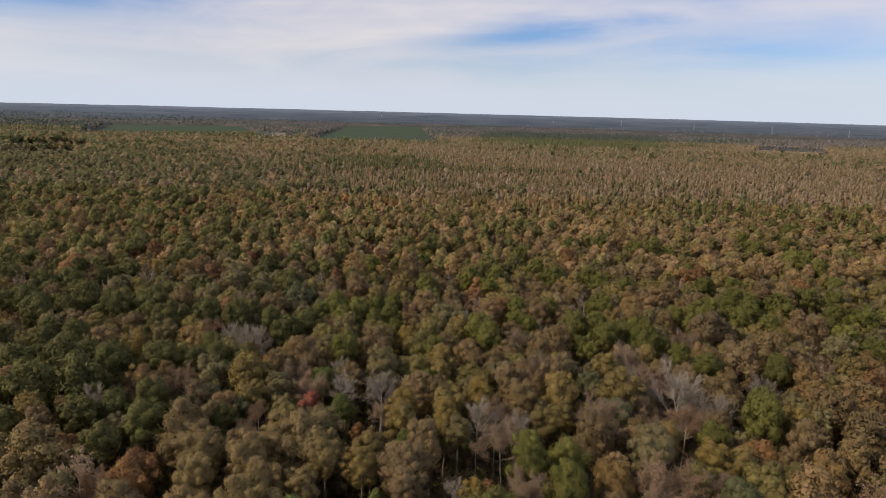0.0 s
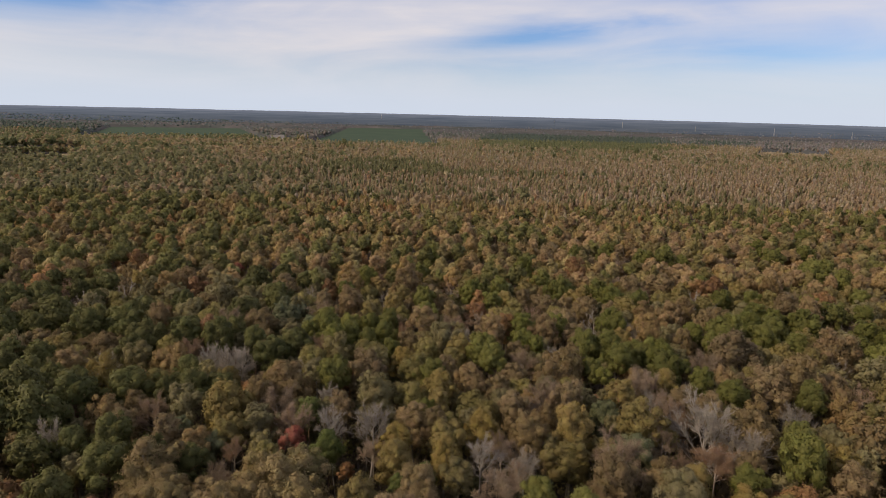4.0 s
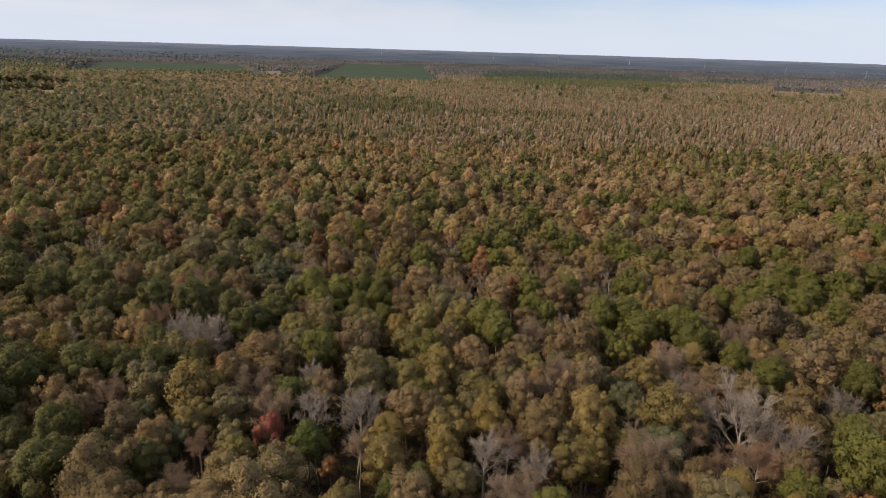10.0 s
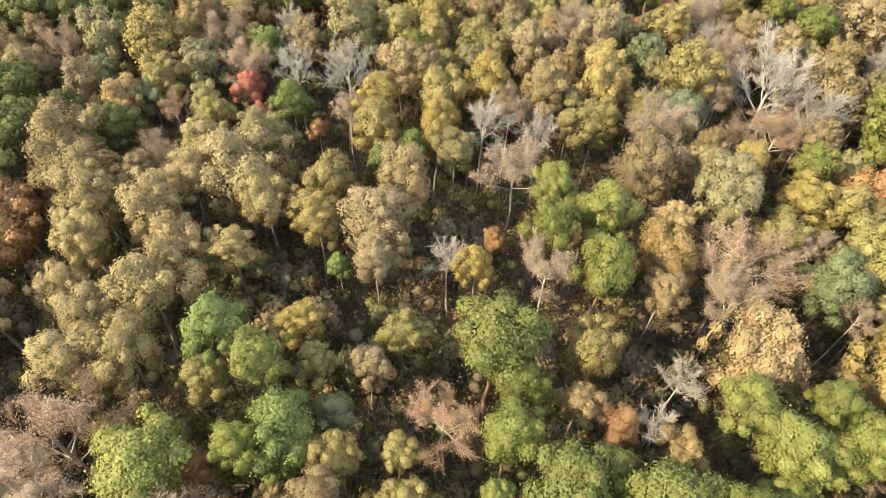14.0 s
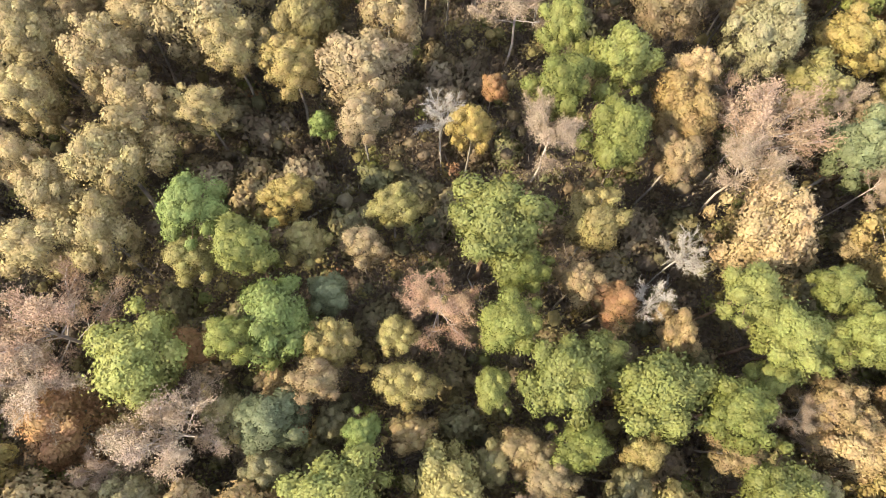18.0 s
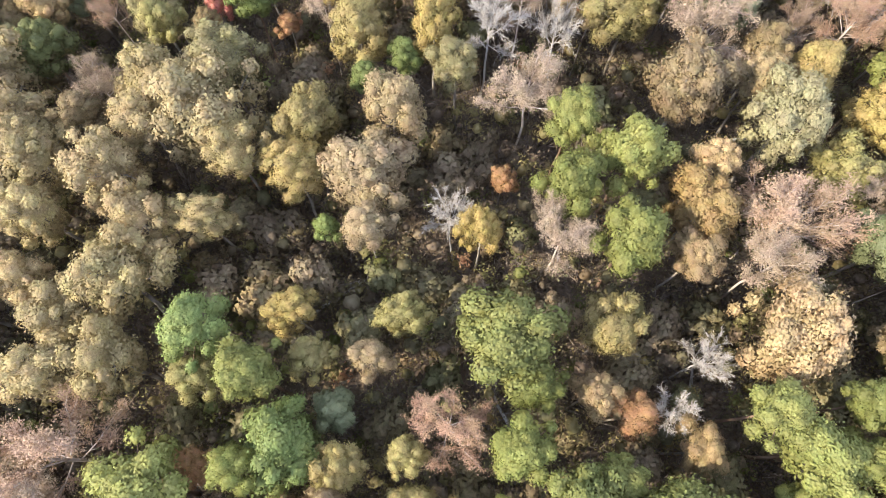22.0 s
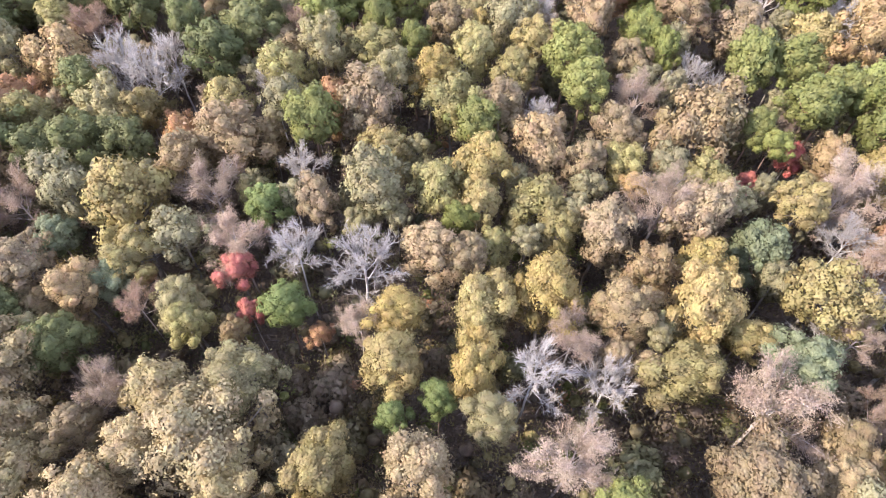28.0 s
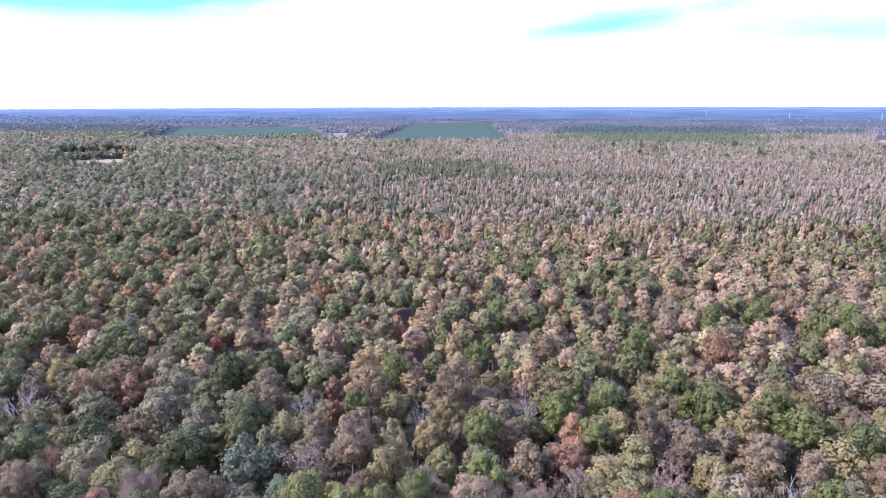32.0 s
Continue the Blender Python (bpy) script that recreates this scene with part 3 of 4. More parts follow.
def make_ground():
    radii = np.concatenate([[0], np.linspace(12, 300, 25), np.geomspace(340, 5300, 44)])
    n = 144
    th = np.arange(n) * 2 * np.pi / n
    x = (radii[:, None] * np.cos(th)).ravel()
    y = (radii[:, None] * np.sin(th)).ravel()
    v = np.column_stack([x, y, lie(x, y)])
    i, j = np.meshgrid(np.arange(len(radii) - 1), np.arange(n), indexing="ij")
    k = (j + 1) % n
    f = np.stack([i * n + j, (i + 1) * n + j, (i + 1) * n + k, i * n + k], -1).reshape(-1, 4)
    g = new("ground", mesh_of("ground", v, f, LITTER))
    tagged(g, "brown leaf litter on the forest floor", "ground", kind="structure")


make_ground()

# ---- the trees that can be told apart: x, y, crown radius ----
PINES_A = [
    (6.4, 64.2, 4.7), (8.7, 60.5, 2.4), (-15.2, 61.6, 3), (-15.7, 54, 2.2), (-22.8, 51.6, 4.3), (7.2, 55.4, 2.9), (12, 51.4, 3.8), (15.5, 53.3, 2.2),
    (19.5, 50.4, 4.2), (25.7, 49, 3.1), (13.3, 45.9, 2.6), (28, 58.7, 2.9), (30.9, 55.5, 3.5), (35.9, 59.4, 2.4), (34.7, 55.1, 2.7), (37.8, 55.1, 3),
    (29.8, 51.8, 1.9), (13.2, 85.8, 2.9), (12.9, 78.9, 3.3), (18.8, 82.2, 3.6), (17.9, 73.5, 3.5), (6.2, 50.4, 1.9), (-40.4, 94.3, 3.1), (-44, 141.4, 3.2),
    (-38.6, 137.2, 3.9), (-27.1, 147.4, 3.8), (-24.2, 153, 3.3), (-19.1, 148.7, 2.8), (-15.9, 154.3, 3.6), (-13.5, 144.8, 2.5)]
PINES_B = [
    (-35.8, 141.4, 3.1), (-70.5, 145.1, 4.8), (-62.4, 147.8, 4.3), (-54.1, 146.1, 4.2), (-49.9, 180.7, 5.1), (-6, 167.5, 3.8), (7.6, 144.2, 3.8), (9.7, 138.6, 3.4),
    (18.4, 160.4, 4), (18, 150.9, 3.4), (20.4, 147.4, 2.5), (27.3, 161, 3.6), (31.6, 145.4, 4.2), (37, 146.2, 3.6), (37.7, 137.9, 3.6), (42.2, 141.8, 3),
    (54.3, 182.8, 5.9), (42, 163.3, 4.5), (46.4, 141.8, 3.9), (-3.3, 129.3, 3.4), (34.3, 194.7, 5.4), (44.5, 194, 5.5), (6.8, 190.1, 5.1), (11.8, 182, 3.7),
    (-52.5, 117.4, 3), (-49.2, 118.8, 3.4), (-44.6, 120.4, 3.3), (-52.1, 91.9, 4.2), (-61.7, 118.4, 4.4), (-54.4, 99.1, 3.6)]
PINES_C = [
    (45.8, 91.8, 2.8), (56.1, 95.7, 3.9), (-64.3, 154.6, 3.8), (-34.8, 154.7, 2.6), (-29.2, 152.9, 3), (-24.8, 157.5, 3.3), (-19.9, 158.2, 3), (-15.6, 161.7, 3.1),
    (-10.3, 213.4, 4.3), (-7.7, 236.8, 4.4), (25.8, 222.4, 5.2), (46.9, 241.2, 5.3), (72.8, 241.1, 6.5), (79.5, 238.2, 6.5), (47.1, 186.1, 4.8), (60, 247.6, 5.6),
    (-57.4, 284.6, 5.4), (-72.1, 295.4, 4.6), (-85.3, 274.4, 4.4), (-8.1, 248.4, 3.3), (-8.1, 223.6, 2.8), (126.2, 265.3, 5.5), (157, 302.8, 5.8), (123.4, 246.8, 5.1),
    (141.8, 257.8, 5.5), (135.2, 232.3, 4.6), (129.8, 211.6, 5.3), (83.8, 250.7, 4.4), (85.5, 238.2, 3.8), (80.8, 206.6, 4.1)]
PINES_D = [
    (157.9, 290.8, 5.6), (-160.2, 356.3, 6.5), (-181.6, 443.8, 6.5), (-131.5, 396.8, 5.7), (68.3, 156.1, 4.9), (77.2, 163.9, 4.6), (82.1, 160.7, 4.6), (92.6, 165.1, 4.8),
    (104.8, 174, 5.2), (-30.9, 158.5, 4), (-98.2, 156.5, 5.3), (-87.7, 150.2, 4.4), (-80, 154.4, 4.7), (-78, 101.9, 5.4), (-71.2, 105, 5.7), (-80.9, 115.6, 5.3),
    (-68.3, 112.1, 4.7), (-88.8, 115, 5.1), (126.9, 225.3, 6.5)]
CONIFERS = [
    (-20.7, 65.7, 3.1), (-12.2, 55.8, 3.7), (-10.3, 76.1, 1.4), (-4.3, 46.6, 1.7), (-19.7, 102, 2.5), (-25.9, 114.6, 2.7), (-7.3, 92.4, 1.7), (-3.1, 94.6, 1.8),
    (-37.1, 184.3, 2.4), (28.8, 284.7, 2.9)]
EVERGREENS = [
    (42.8, 74.3, 3.8), (-12.1, 47.6, 3), (-8.3, 59, 2.1), (31.7, 102.8, 3.6), (29.8, 116.8, 3.7), (-47.2, 107.2, 2.6), (-39.4, 103.7, 2.4), (-84.4, 170.1, 4.3),
    (-43.5, 166.7, 4.9), (-96.3, 218.4, 5.9), (-56.7, 173.8, 4.1)]
YELLOW_TREES = [
    (-23, 87, 5.4), (-19.2, 82.6, 3), (-12.4, 86.5, 3.6), (-13, 80.7, 3), (-30.8, 80.9, 3.9), (-37, 76.1, 3.2), (-28.4, 70.1, 4.3), (-33.1, 66.9, 3.5),
    (-37, 70.1, 2.8), (-12.6, 67.5, 2.4), (-33.7, 61.7, 3.2), (4.6, 75.2, 2.3), (38, 92.4, 3), (44, 87.5, 3.4), (19.3, 45.7, 2.3), (-8.1, 97.7, 3.5),
    (-8.3, 102.3, 2.9), (-0.2, 97.5, 3.2), (6.4, 107.7, 4.2), (22, 107.2, 4.3), (34.1, 110, 4.3), (34.7, 122.3, 3.2), (-40.6, 111.6, 5.1), (-37.4, 105.8, 3.1),
    (-2, 123.1, 3.8), (-58.9, 184.6, 2.8), (-130.3, 341.9, 6.2), (-51.2, 377.1, 4.8), (-64.1, 80.2, 5.2)]
GREY_GREEN_TREES = [
    (-28.4, 86.1, 3.3), (-38, 81.9, 4), (-28.2, 63.1, 3.6), (-27.3, 75.6, 3.3), (-21.6, 76.4, 2.6), (33.8, 86, 4.1), (-30.9, 100.7, 2.9), (-27.9, 91, 4.4),
    (-21.9, 93.7, 3.8), (-14.1, 118.1, 4.2), (-33.4, 108.7, 3.1), (-48.3, 113.2, 3.8), (-41, 86.1, 4.1), (2, 92.9, 2.6), (-1.2, 152.1, 4.1), (-78.8, 180.2, 5.7),
    (-66.3, 182.3, 5.5), (-57.2, 179.1, 4.4), (-74.8, 158.2, 4.4), (-67.5, 163, 4.2), (-50, 126.5, 3.6), (-44.3, 90.4, 5.3), (-92.7, 227.7, 5.6), (-81.4, 212.9, 4.4),
    (-55.1, 229.2, 5.9), (-42.8, 208.3, 4.9)]
OLIVE_OAKS = [
    (40.1, 81.7, 3.5), (16.2, 66, 3), (-7.5, 54.1, 2.4), (-10.7, 63.6, 2.2), (-1.1, 50.9, 2.5), (-21, 61.8, 2.4), (-2.7, 67.6, 2.4), (-2.2, 55.2, 1.9),
    (-29.2, 98.8, 2.3), (20.5, 100.5, 3.8), (24.8, 126, 3.4), (4.8, 119.9, 3.8), (7.3, 115.8, 2.5), (-1.8, 117.6, 2.8), (-60.6, 159.4, 4.2), (50.4, 177.9, 6.5),
    (-18.9, 143.3, 4.2), (-5.4, 144.7, 4.2), (13, 173.8, 4.9), (18.1, 178.4, 4.8), (22.8, 199.1, 5.5), (-21.4, 174.1, 4.6), (-29.8, 136.2, 3.8), (48.5, 87, 2.9),
    (49.4, 81.6, 3.5), (-70.8, 200.8, 4), (-21.4, 168.7, 4), (16.3, 217.5, 5), (31.6, 219.9, 4.8)]
TAN_OAKS_A = [
    (-6.4, 80.6, 4.3), (-4, 87.5, 3.6), (-6.1, 74.8, 2.4), (25, 90.1, 4.2), (32.5, 91.5, 2.7), (-8.5, 50.7, 2.4), (-5.5, 63.5, 2.1), (8.7, 45.7, 2.2),
    (14.1, 105.7, 3.4), (23.2, 119.8, 3.9), (-6.3, 110.6, 3.6), (-2.2, 110, 2.6), (-20, 115.6, 2.8), (-46.9, 101.8, 3), (-35.3, 86.9, 2.5), (33.7, 94.5, 3),
    (-5.7, 189.9, 4.5), (16.1, 146.1, 3.4), (37.5, 176, 4.9), (-17.1, 131.4, 4.5), (-9.4, 150.2, 3.3), (10.4, 126.7, 2.7), (24.5, 133.4, 6), (28, 182.2, 4.4),
    (57.9, 202.8, 6), (68, 204.5, 6.2), (-68.4, 175, 4.7), (-29, 181.5, 4.4), (-47.5, 157.3, 3.9), (-31.5, 142.1, 3.1)]
TAN_OAKS_B = [
    (54.1, 108.3, 4.8), (72.3, 129.5, 5.9), (65.5, 127, 5.1), (64.2, 143.5, 6.2), (-102.6, 202.4, 4.2), (-42.6, 226.9, 5), (-69.3, 226.9, 4.5), (-1.9, 183, 3.9),
    (38.9, 181.1, 4.3), (39.6, 253.7, 6.3), (19.5, 250.5, 6.1), (-88.7, 349.4, 5.5), (59.9, 128.1, 4.1), (71.8, 102.7, 5.1), (72.8, 94.2, 4.8)]
GOLDEN_OAKS = [
    (25.3, 77.1, 3.7), (24.3, 72.8, 2.6), (27, 82.2, 2.4), (32.2, 65.2, 4.8), (23.3, 55.7, 2.2), (14.4, 60.5, 2.3), (-12.7, 51.2, 1.4), (36.3, 49.7, 3),
    (37.8, 46.2, 3.4), (-0.2, 46.7, 2), (-24.6, 98.7, 1.6), (16.2, 124.4, 1.8), (-32.8, 123.6, 4.7), (-59.4, 134.7, 5.2), (47.9, 152.1, 4), (4.8, 127.2, 4.3),
    (39.7, 131.8, 2.9), (-105.4, 193.9, 2.6), (4.9, 215.7, 3.9), (7.7, 373.1, 4.7), (-116.7, 344.4, 5.5), (-156.9, 258.6, 3.6), (90.1, 148.3, 5.9), (-143.5, 211.8, 4.3),
    (81.9, 110.7, 5.2)]
RUSSET_TREES_A = [
    (12, 74.4, 3.2), (9.3, 90.2, 3.9), (33, 76.4, 5), (31.3, 72.1, 3.6), (1.7, 57.7, 3.4), (42.2, 80.1, 2.4), (44.4, 71.1, 2), (-20.2, 46.3, 4.3),
    (-31.8, 54.5, 5.1), (-31.8, 49.9, 3.4), (33.5, 48.8, 2.3), (27.9, 97.8, 4.8), (-27.1, 108.6, 3.4), (-35.1, 100.3, 2.2), (41.5, 114.8, 3.6), (37.5, 106.3, 2.5),
    (19.2, 120.8, 4.1), (40, 125.7, 4.6), (-53, 110.6, 3.5), (-34.5, 91.1, 3), (38.6, 99.3, 2.7), (3.6, 166.9, 3.6), (-34.5, 170, 4.6), (-55.5, 157.7, 3.8),
    (-29.6, 146.3, 3.4), (43.6, 98.5, 3.8), (-60.5, 220, 4), (-23.6, 208.1, 4.2), (-3.1, 229.1, 3.9), (0.4, 163.9, 3.4)]
RUSSET_TREES_B = [
    (13.7, 202, 3.3), (61.4, 231.5, 5.8), (54, 210.9, 4), (121.8, 274.9, 4.6), (106.2, 244.7, 4.1), (91, 293.5, 3.6), (-16, 323.1, 5.3), (-2.8, 331.2, 4.8), (-7.5, 350.6, 5.5), (-10.5, 335.8, 5.5)]
BARE_TREES = [
    (1.6, 77.1, 2.7), (24.8, 63.6, 2.5), (21.5, 59, 2.3), (-12.9, 107.7, 4.5), (-20.3, 108.5, 3.2), (5.6, 97.9, 3.6), (12.7, 98.3, 3.5), (39.2, 118.7, 3.2),
    (35.4, 107.8, 2.3), (-51.3, 134.7, 4.3), (-45.9, 138, 3.8), (-19.3, 193.2, 3.5), (0.7, 194.1, 3.5), (24.6, 146.1, 3), (28.4, 145.5, 2), (46.4, 160.8, 4),
    (38.4, 166.5, 5.6), (3.5, 154.2, 3.3), (4.4, 135.1, 2.5), (-93.5, 180.9, 6.5), (-42.2, 189.4, 4.2), (-31, 134.8, 2.7), (65.6, 115.8, 4.8), (45.5, 108.4, 6.5),
    (50.2, 103.3, 5), (-19.8, 189.3, 3.3), (-21, 226.3, 3.1), (-46.2, 132.7, 4)]
RED_MAPLES = [
    (-26.6, 106.2, 2.2), (-24.2, 102, 1.5), (31.2, 129.5, 1.5), (37.2, 134.2, 2.1), (-39.1, 155, 1.2), (-72.5, 216.2, 2.2)]
ORANGE_MAPLES = [
    (6.9, 82, 1.5), (18, 58.6, 2.3), (-20.8, 54.1, 2.3), (-30.1, 46.4, 3.9), (-37.5, 105.4, 1.3), (-16.6, 101.3, 1.5), (-36.3, 152.4, 1.2), (-38.1, 196.9, 3),
    (8.6, 183.4, 4.2), (13.9, 160.8, 3.6), (-64.1, 128.2, 3.6), (-22.6, 134.3, 3.5), (43.8, 118.7, 3.6), (58.2, 144.1, 1.2), (-48.3, 78.3, 3.9), (-48.9, 81.8, 3.2),
    (-108.5, 218.5, 5.2), (-35.5, 188.1, 2.7), (-32.3, 232.9, 3.5), (7.7, 176.5, 3.5), (43.2, 221.6, 5), (-61.2, 261.1, 4.5), (-109.1, 254.6, 3.5), (-106.8, 190.2, 3.3),
    (-32.6, 349.9, 4.4), (-116.5, 223, 4.7)]
HERO = {"P": PINES_A + PINES_B + PINES_C + PINES_D, "V": CONIFERS, "B": EVERGREENS, "Y": YELLOW_TREES, "G": GREY_GREEN_TREES, "O": OLIVE_OAKS, "T": TAN_OAKS_A + TAN_OAKS_B, "K": GOLDEN_OAKS, "R": RUSSET_TREES_A + RUSSET_TREES_B, "W": BARE_TREES, "A": RED_MAPLES, "E": ORANGE_MAPLES}


forest = []      # x, y, radius of every tree that stands
CROWN_Z = dict(P=17, D=16.5, V=15, B=14, Y=15, H=15, G=15, O=14, T=15, K=14.5, R=14, W=13.5, A=13, E=12.5, U=4.6)
tree_rng = np.random.default_rng(7)
counts = {}


def plant(kind, x, y, r, low=0.0):
    """One tree: an empty at its foot with trunk, limbs and crown."""
    detail = 1.25 if 42 < y < 108 and abs(x) < 45 else 0.8 if 40 < y < 165 and abs(x) < 0.5 * y + 16 else 0.5
    if kind == "U":
        detail = 0.3
    sorts = VARIANTS[kind, detail]
    parts = sorts[int(tree_rng.integers(len(sorts)))]
    name, label, cat = KINDS[kind]
    cz = CROWN_Z[kind] - low + tree_rng.normal(0, 0.6) - 0.3
    if kind == "U":
        cz += tree_rng.uniform(-0.5, 4.0)
    if y > 150 and kind in "AEK":
        cz += 3.5
    if r < 3 and kind != "U":
        cz -= (3 - r) * 1.2
    root = new(name)
    root.empty_display_size = 0.5
    root.location = (x, y, float(lie(x, y)))
    root.rotation_euler = (0, 0, float(tree_rng.uniform(0, 6.28)))
    tagged(root, label, cat, "trees of the forest")
    deep, wide = float(tree_rng.uniform(0.9, 1.15)), float(tree_rng.uniform(0.86, 1.14))
    for pname, me in parts:
        ob = new(pname, me)
        ob.parent = root
        ob.location = (0, 0, cz)
        ob.scale = (r, r, cz + 0.15) if pname == "trunk" else (r * wide, r / wide, r * deep)
    forest.append((x, y, r))
    counts[kind] = counts.get(kind, 0) + 1


for kind, places in HERO.items():
    for px_, py_, pr_ in places:
        # near left, hickories and elms take a lighter copy of the hickory colour
        pale = kind in "YG" and px_ < -17 and py_ < 92
        pr_ *= 0.8 if py_ > 170 else 1.0
        # pines on the left take the darker pine colour
        plant("D" if kind == "P" and px_ < -18 - 0.12 * py_ else "H" if pale else kind, px_, py_, pr_)


# ---- the rest of the near wood: what stands between them ----
def wood_width(y):
    return max(58.0, 0.72 * (y + 12) + 10)


def mixture(x, y, u):
    """Kind of tree by place: pines in patches and darker leftwards, golden oaks rightwards."""
    a = noise.noise(Vector((x * 0.016, y * 0.016, 3.1)))
    b = noise.noise(Vector((x * 0.03, y * 0.03, 9.7)))
    side = min(max(x / (0.6 * (y + 10)), -1.0), 1.0)
    pine = 0.07 + 0.36 * max(0.0, a) + 0.24 * max(0.0, -side)
    pine += 0.22 * max(0.0, -side - 0.2) + (0.02 if y > 125 else 0.0)
    if u < pine:
        return "D" if side < -0.3 else "P"
    u = (u - pine) / (1 - pine)
    if b + 0.36 * side > 0.08:
        table = (("T", 0.22), ("R", 0.12), ("O", 0.22), ("W", 0.05), ("K", 0.16), ("G", 0.10), ("Y", 0.08), ("E", 0.04))
    else:
        table = (("O", 0.22), ("G", 0.17), ("T", 0.22), ("Y", 0.09), ("R", 0.13), ("W", 0.05), ("B", 0.03), ("K", 0.06), ("E", 0.02))
    for k, p in table:
        if u < p:
            return k
        u -= p
    return "O"


def infill():
    rng = np.random.default_rng(21)
    for r0, r1, gap, tries in ((3.1, 4.3, 0.80, 5000), (2.4, 3.3, 0.74, 8000), (1.7, 2.5, 0.64, 5500)):
        for _ in range(tries):
            y = rng.uniform(22, 203)
            x = rng.uniform(-1, 1) * wood_width(y)
            r = rng.uniform(r0, r1)
            arr = np.array(forest)
            if (np.hypot(arr[:, 0] - x, arr[:, 1] - y) < gap * (arr[:, 2] + r)).any() or len(forest) > 1620:
                continue
            inside = 46 < y < 98 and abs(x) < 44
            if inside and r > 3.3:
                continue
            k = mixture(x, y, rng.uniform())
            if x < -15 and 40 < y < 84 and k in "GOD":
                k = "RTHR"[int(rng.integers(4))]
            if r < (3.4 if inside else 2.7) and rng.uniform() < (0.86 if inside else 0.85) and counts.get("U", 0) < 420:
                k = "U"
            for other in "GTORWKY":
                if counts.get(k, 0) < 285:
                    break
                k = other
            if 48 < y < 98 and abs(x) < 43 and k != "U":
                continue
            plant(k, x, y, r, 4.0 if inside and k != "U" else 0.0)


infill()

# ---- the wood beyond: too many to count ----
FIELDS = [  # centre x, y, half width, half depth, turn in degrees
    (-195, 1720, 130, 590, 4.4), (-664, 1565, 180, 400, 23), (-475, 745, 32, 135, 32.7), (640, 1230, 60, 170, -27), (-350, 1290, 40, 120, 15)]


def in_field(x, y):
    hit = np.zeros(len(x), bool)
    for cx, cy, w, h, a in FIELDS:
        c, s = math.cos(radians(a)), math.sin(radians(a))
        u, v = (x - cx) * c + (y - cy) * s, -(x - cx) * s + (y - cy) * c
        hit |= (np.abs(u) < w) & (np.abs(v) < h)
    return hit


def soft_noise(x, y, scale, seed):
    rng = np.random.default_rng(seed)
    v = np.zeros(len(x))
    for i in range(9):
        k = rng.normal(size=2) * scale * (1 + 0.6 * i)
        v += np.sin(x * k[0] + y * k[1] + rng.uniform(0, 6.28)) / (1 + 0.4 * i)
    return v / 2.2


def far_template(rng, form, boughs, leaves):
    """A far crown about its own middle, in crown radii: a rounded head of boughs, or a narrow upright one with bare tips."""
    if form == "narrow":
        v, f = BALL[1]
        parts, soft = [], []
        for z, w in ((-0.9, 0.74), (0.3, 0.55))[:max(1, boughs)]:
            parts.append((v * rng.uniform(0.75, 1.2, (len(v), 1)) * np.array([w, w, 1.35]) + np.array([rng.normal(0, 0.12), rng.normal(0, 0.12), z]), f))
            soft.append(v)
        th, h = rng.uniform(0, 6.28, leaves), rng.uniform(-1.2, 1.2, leaves)
        a = np.stack([0.5 * np.cos(th), 0.5 * np.sin(th), h], 1)
        b = a + np.stack([0.45 * np.cos(th), 0.45 * np.sin(th), rng.uniform(0.7, 1.7, leaves)], 1)
        side = np.stack([-np.sin(th), np.cos(th), 0 * th], 1) * 0.15
        w = np.stack([a - side, a + side, b], 1).reshape(-1, 3)
        parts.append((w, np.arange(len(w)).reshape(-1, 3)))
        soft.append(np.repeat(unit(np.stack([np.cos(th), np.sin(th), 0 * th - 0.3], 1)), 3, 0))
        return (*join(parts), np.concatenate(soft))
    c, big = bough_places(rng, 1.3, boughs, 0.22 if boughs > 6 else 0.36, 0.46 if boughs > 6 else 0.56, 0.3, -0.5)
    core, soft = bough_cores(rng, c, big, 0.86, 1, 0.14)
    if not leaves:
        return (*core, soft)
    leaf, loose = bough_leaves(rng, c, big, leaves, 0.85 if leaves > 100 else 0.45, 0.38)
    return (*join([core, leaf]), np.concatenate([soft, loose]))


def scatter(y0, y1, spacing, rng):
    """Places on an uneven grid inside the stretch of country that is seen."""
    w = 0.92 * (y1 + 20) + 30
    gx, gy = np.meshgrid(np.arange(-w, w, spacing), np.arange(y0, y1, spacing * 0.9), indexing="ij")
    gx = gx + (np.arange(gx.shape[1]) % 2)[None] * spacing * 0.5
    x = (gx + rng.uniform(-0.42, 0.42, gx.shape) * spacing).ravel()
    y = (gy + rng.uniform(-0.42, 0.42, gy.shape) * spacing).ravel()
    keep = (np.abs(x) < np.where(y > 700, 0.9, 0.76) * (y + 20) + 25) & ~in_field(x, y)
    for hx, hy, hr in forest:
        if hy > 202:
            keep &= np.hypot(x - hx, y - hy) > 0.75 * hr + 2.0
    return x[keep], y[keep]


def planted_at(x, y):
    """Blocks of planted pine."""
    x = x + 55 * soft_noise(x, y, 0.012, 3)
    y = y + 60 * soft_noise(x, y, 0.010, 4)
    right = (y > 1080) & (y < 1950) & (x > 0.045 * y) & (x < 0.33 * y)
    block = (np.abs(x + 690) < 75) & (np.abs(y - 1215) < 40)
    strip = (np.abs(x - 0.43 * y) < 0.06 * y) & (np.abs(y - 1500) < 60)
    return right | block | strip


def narrow_share(x, y):
    """Where thin young trees with bare tips take over from broad old crowns."""
    return 0.90 * np.clip((y - 290) / 130, 0, 1) * np.clip((x / y + 0.36) / 0.22, 0, 1)


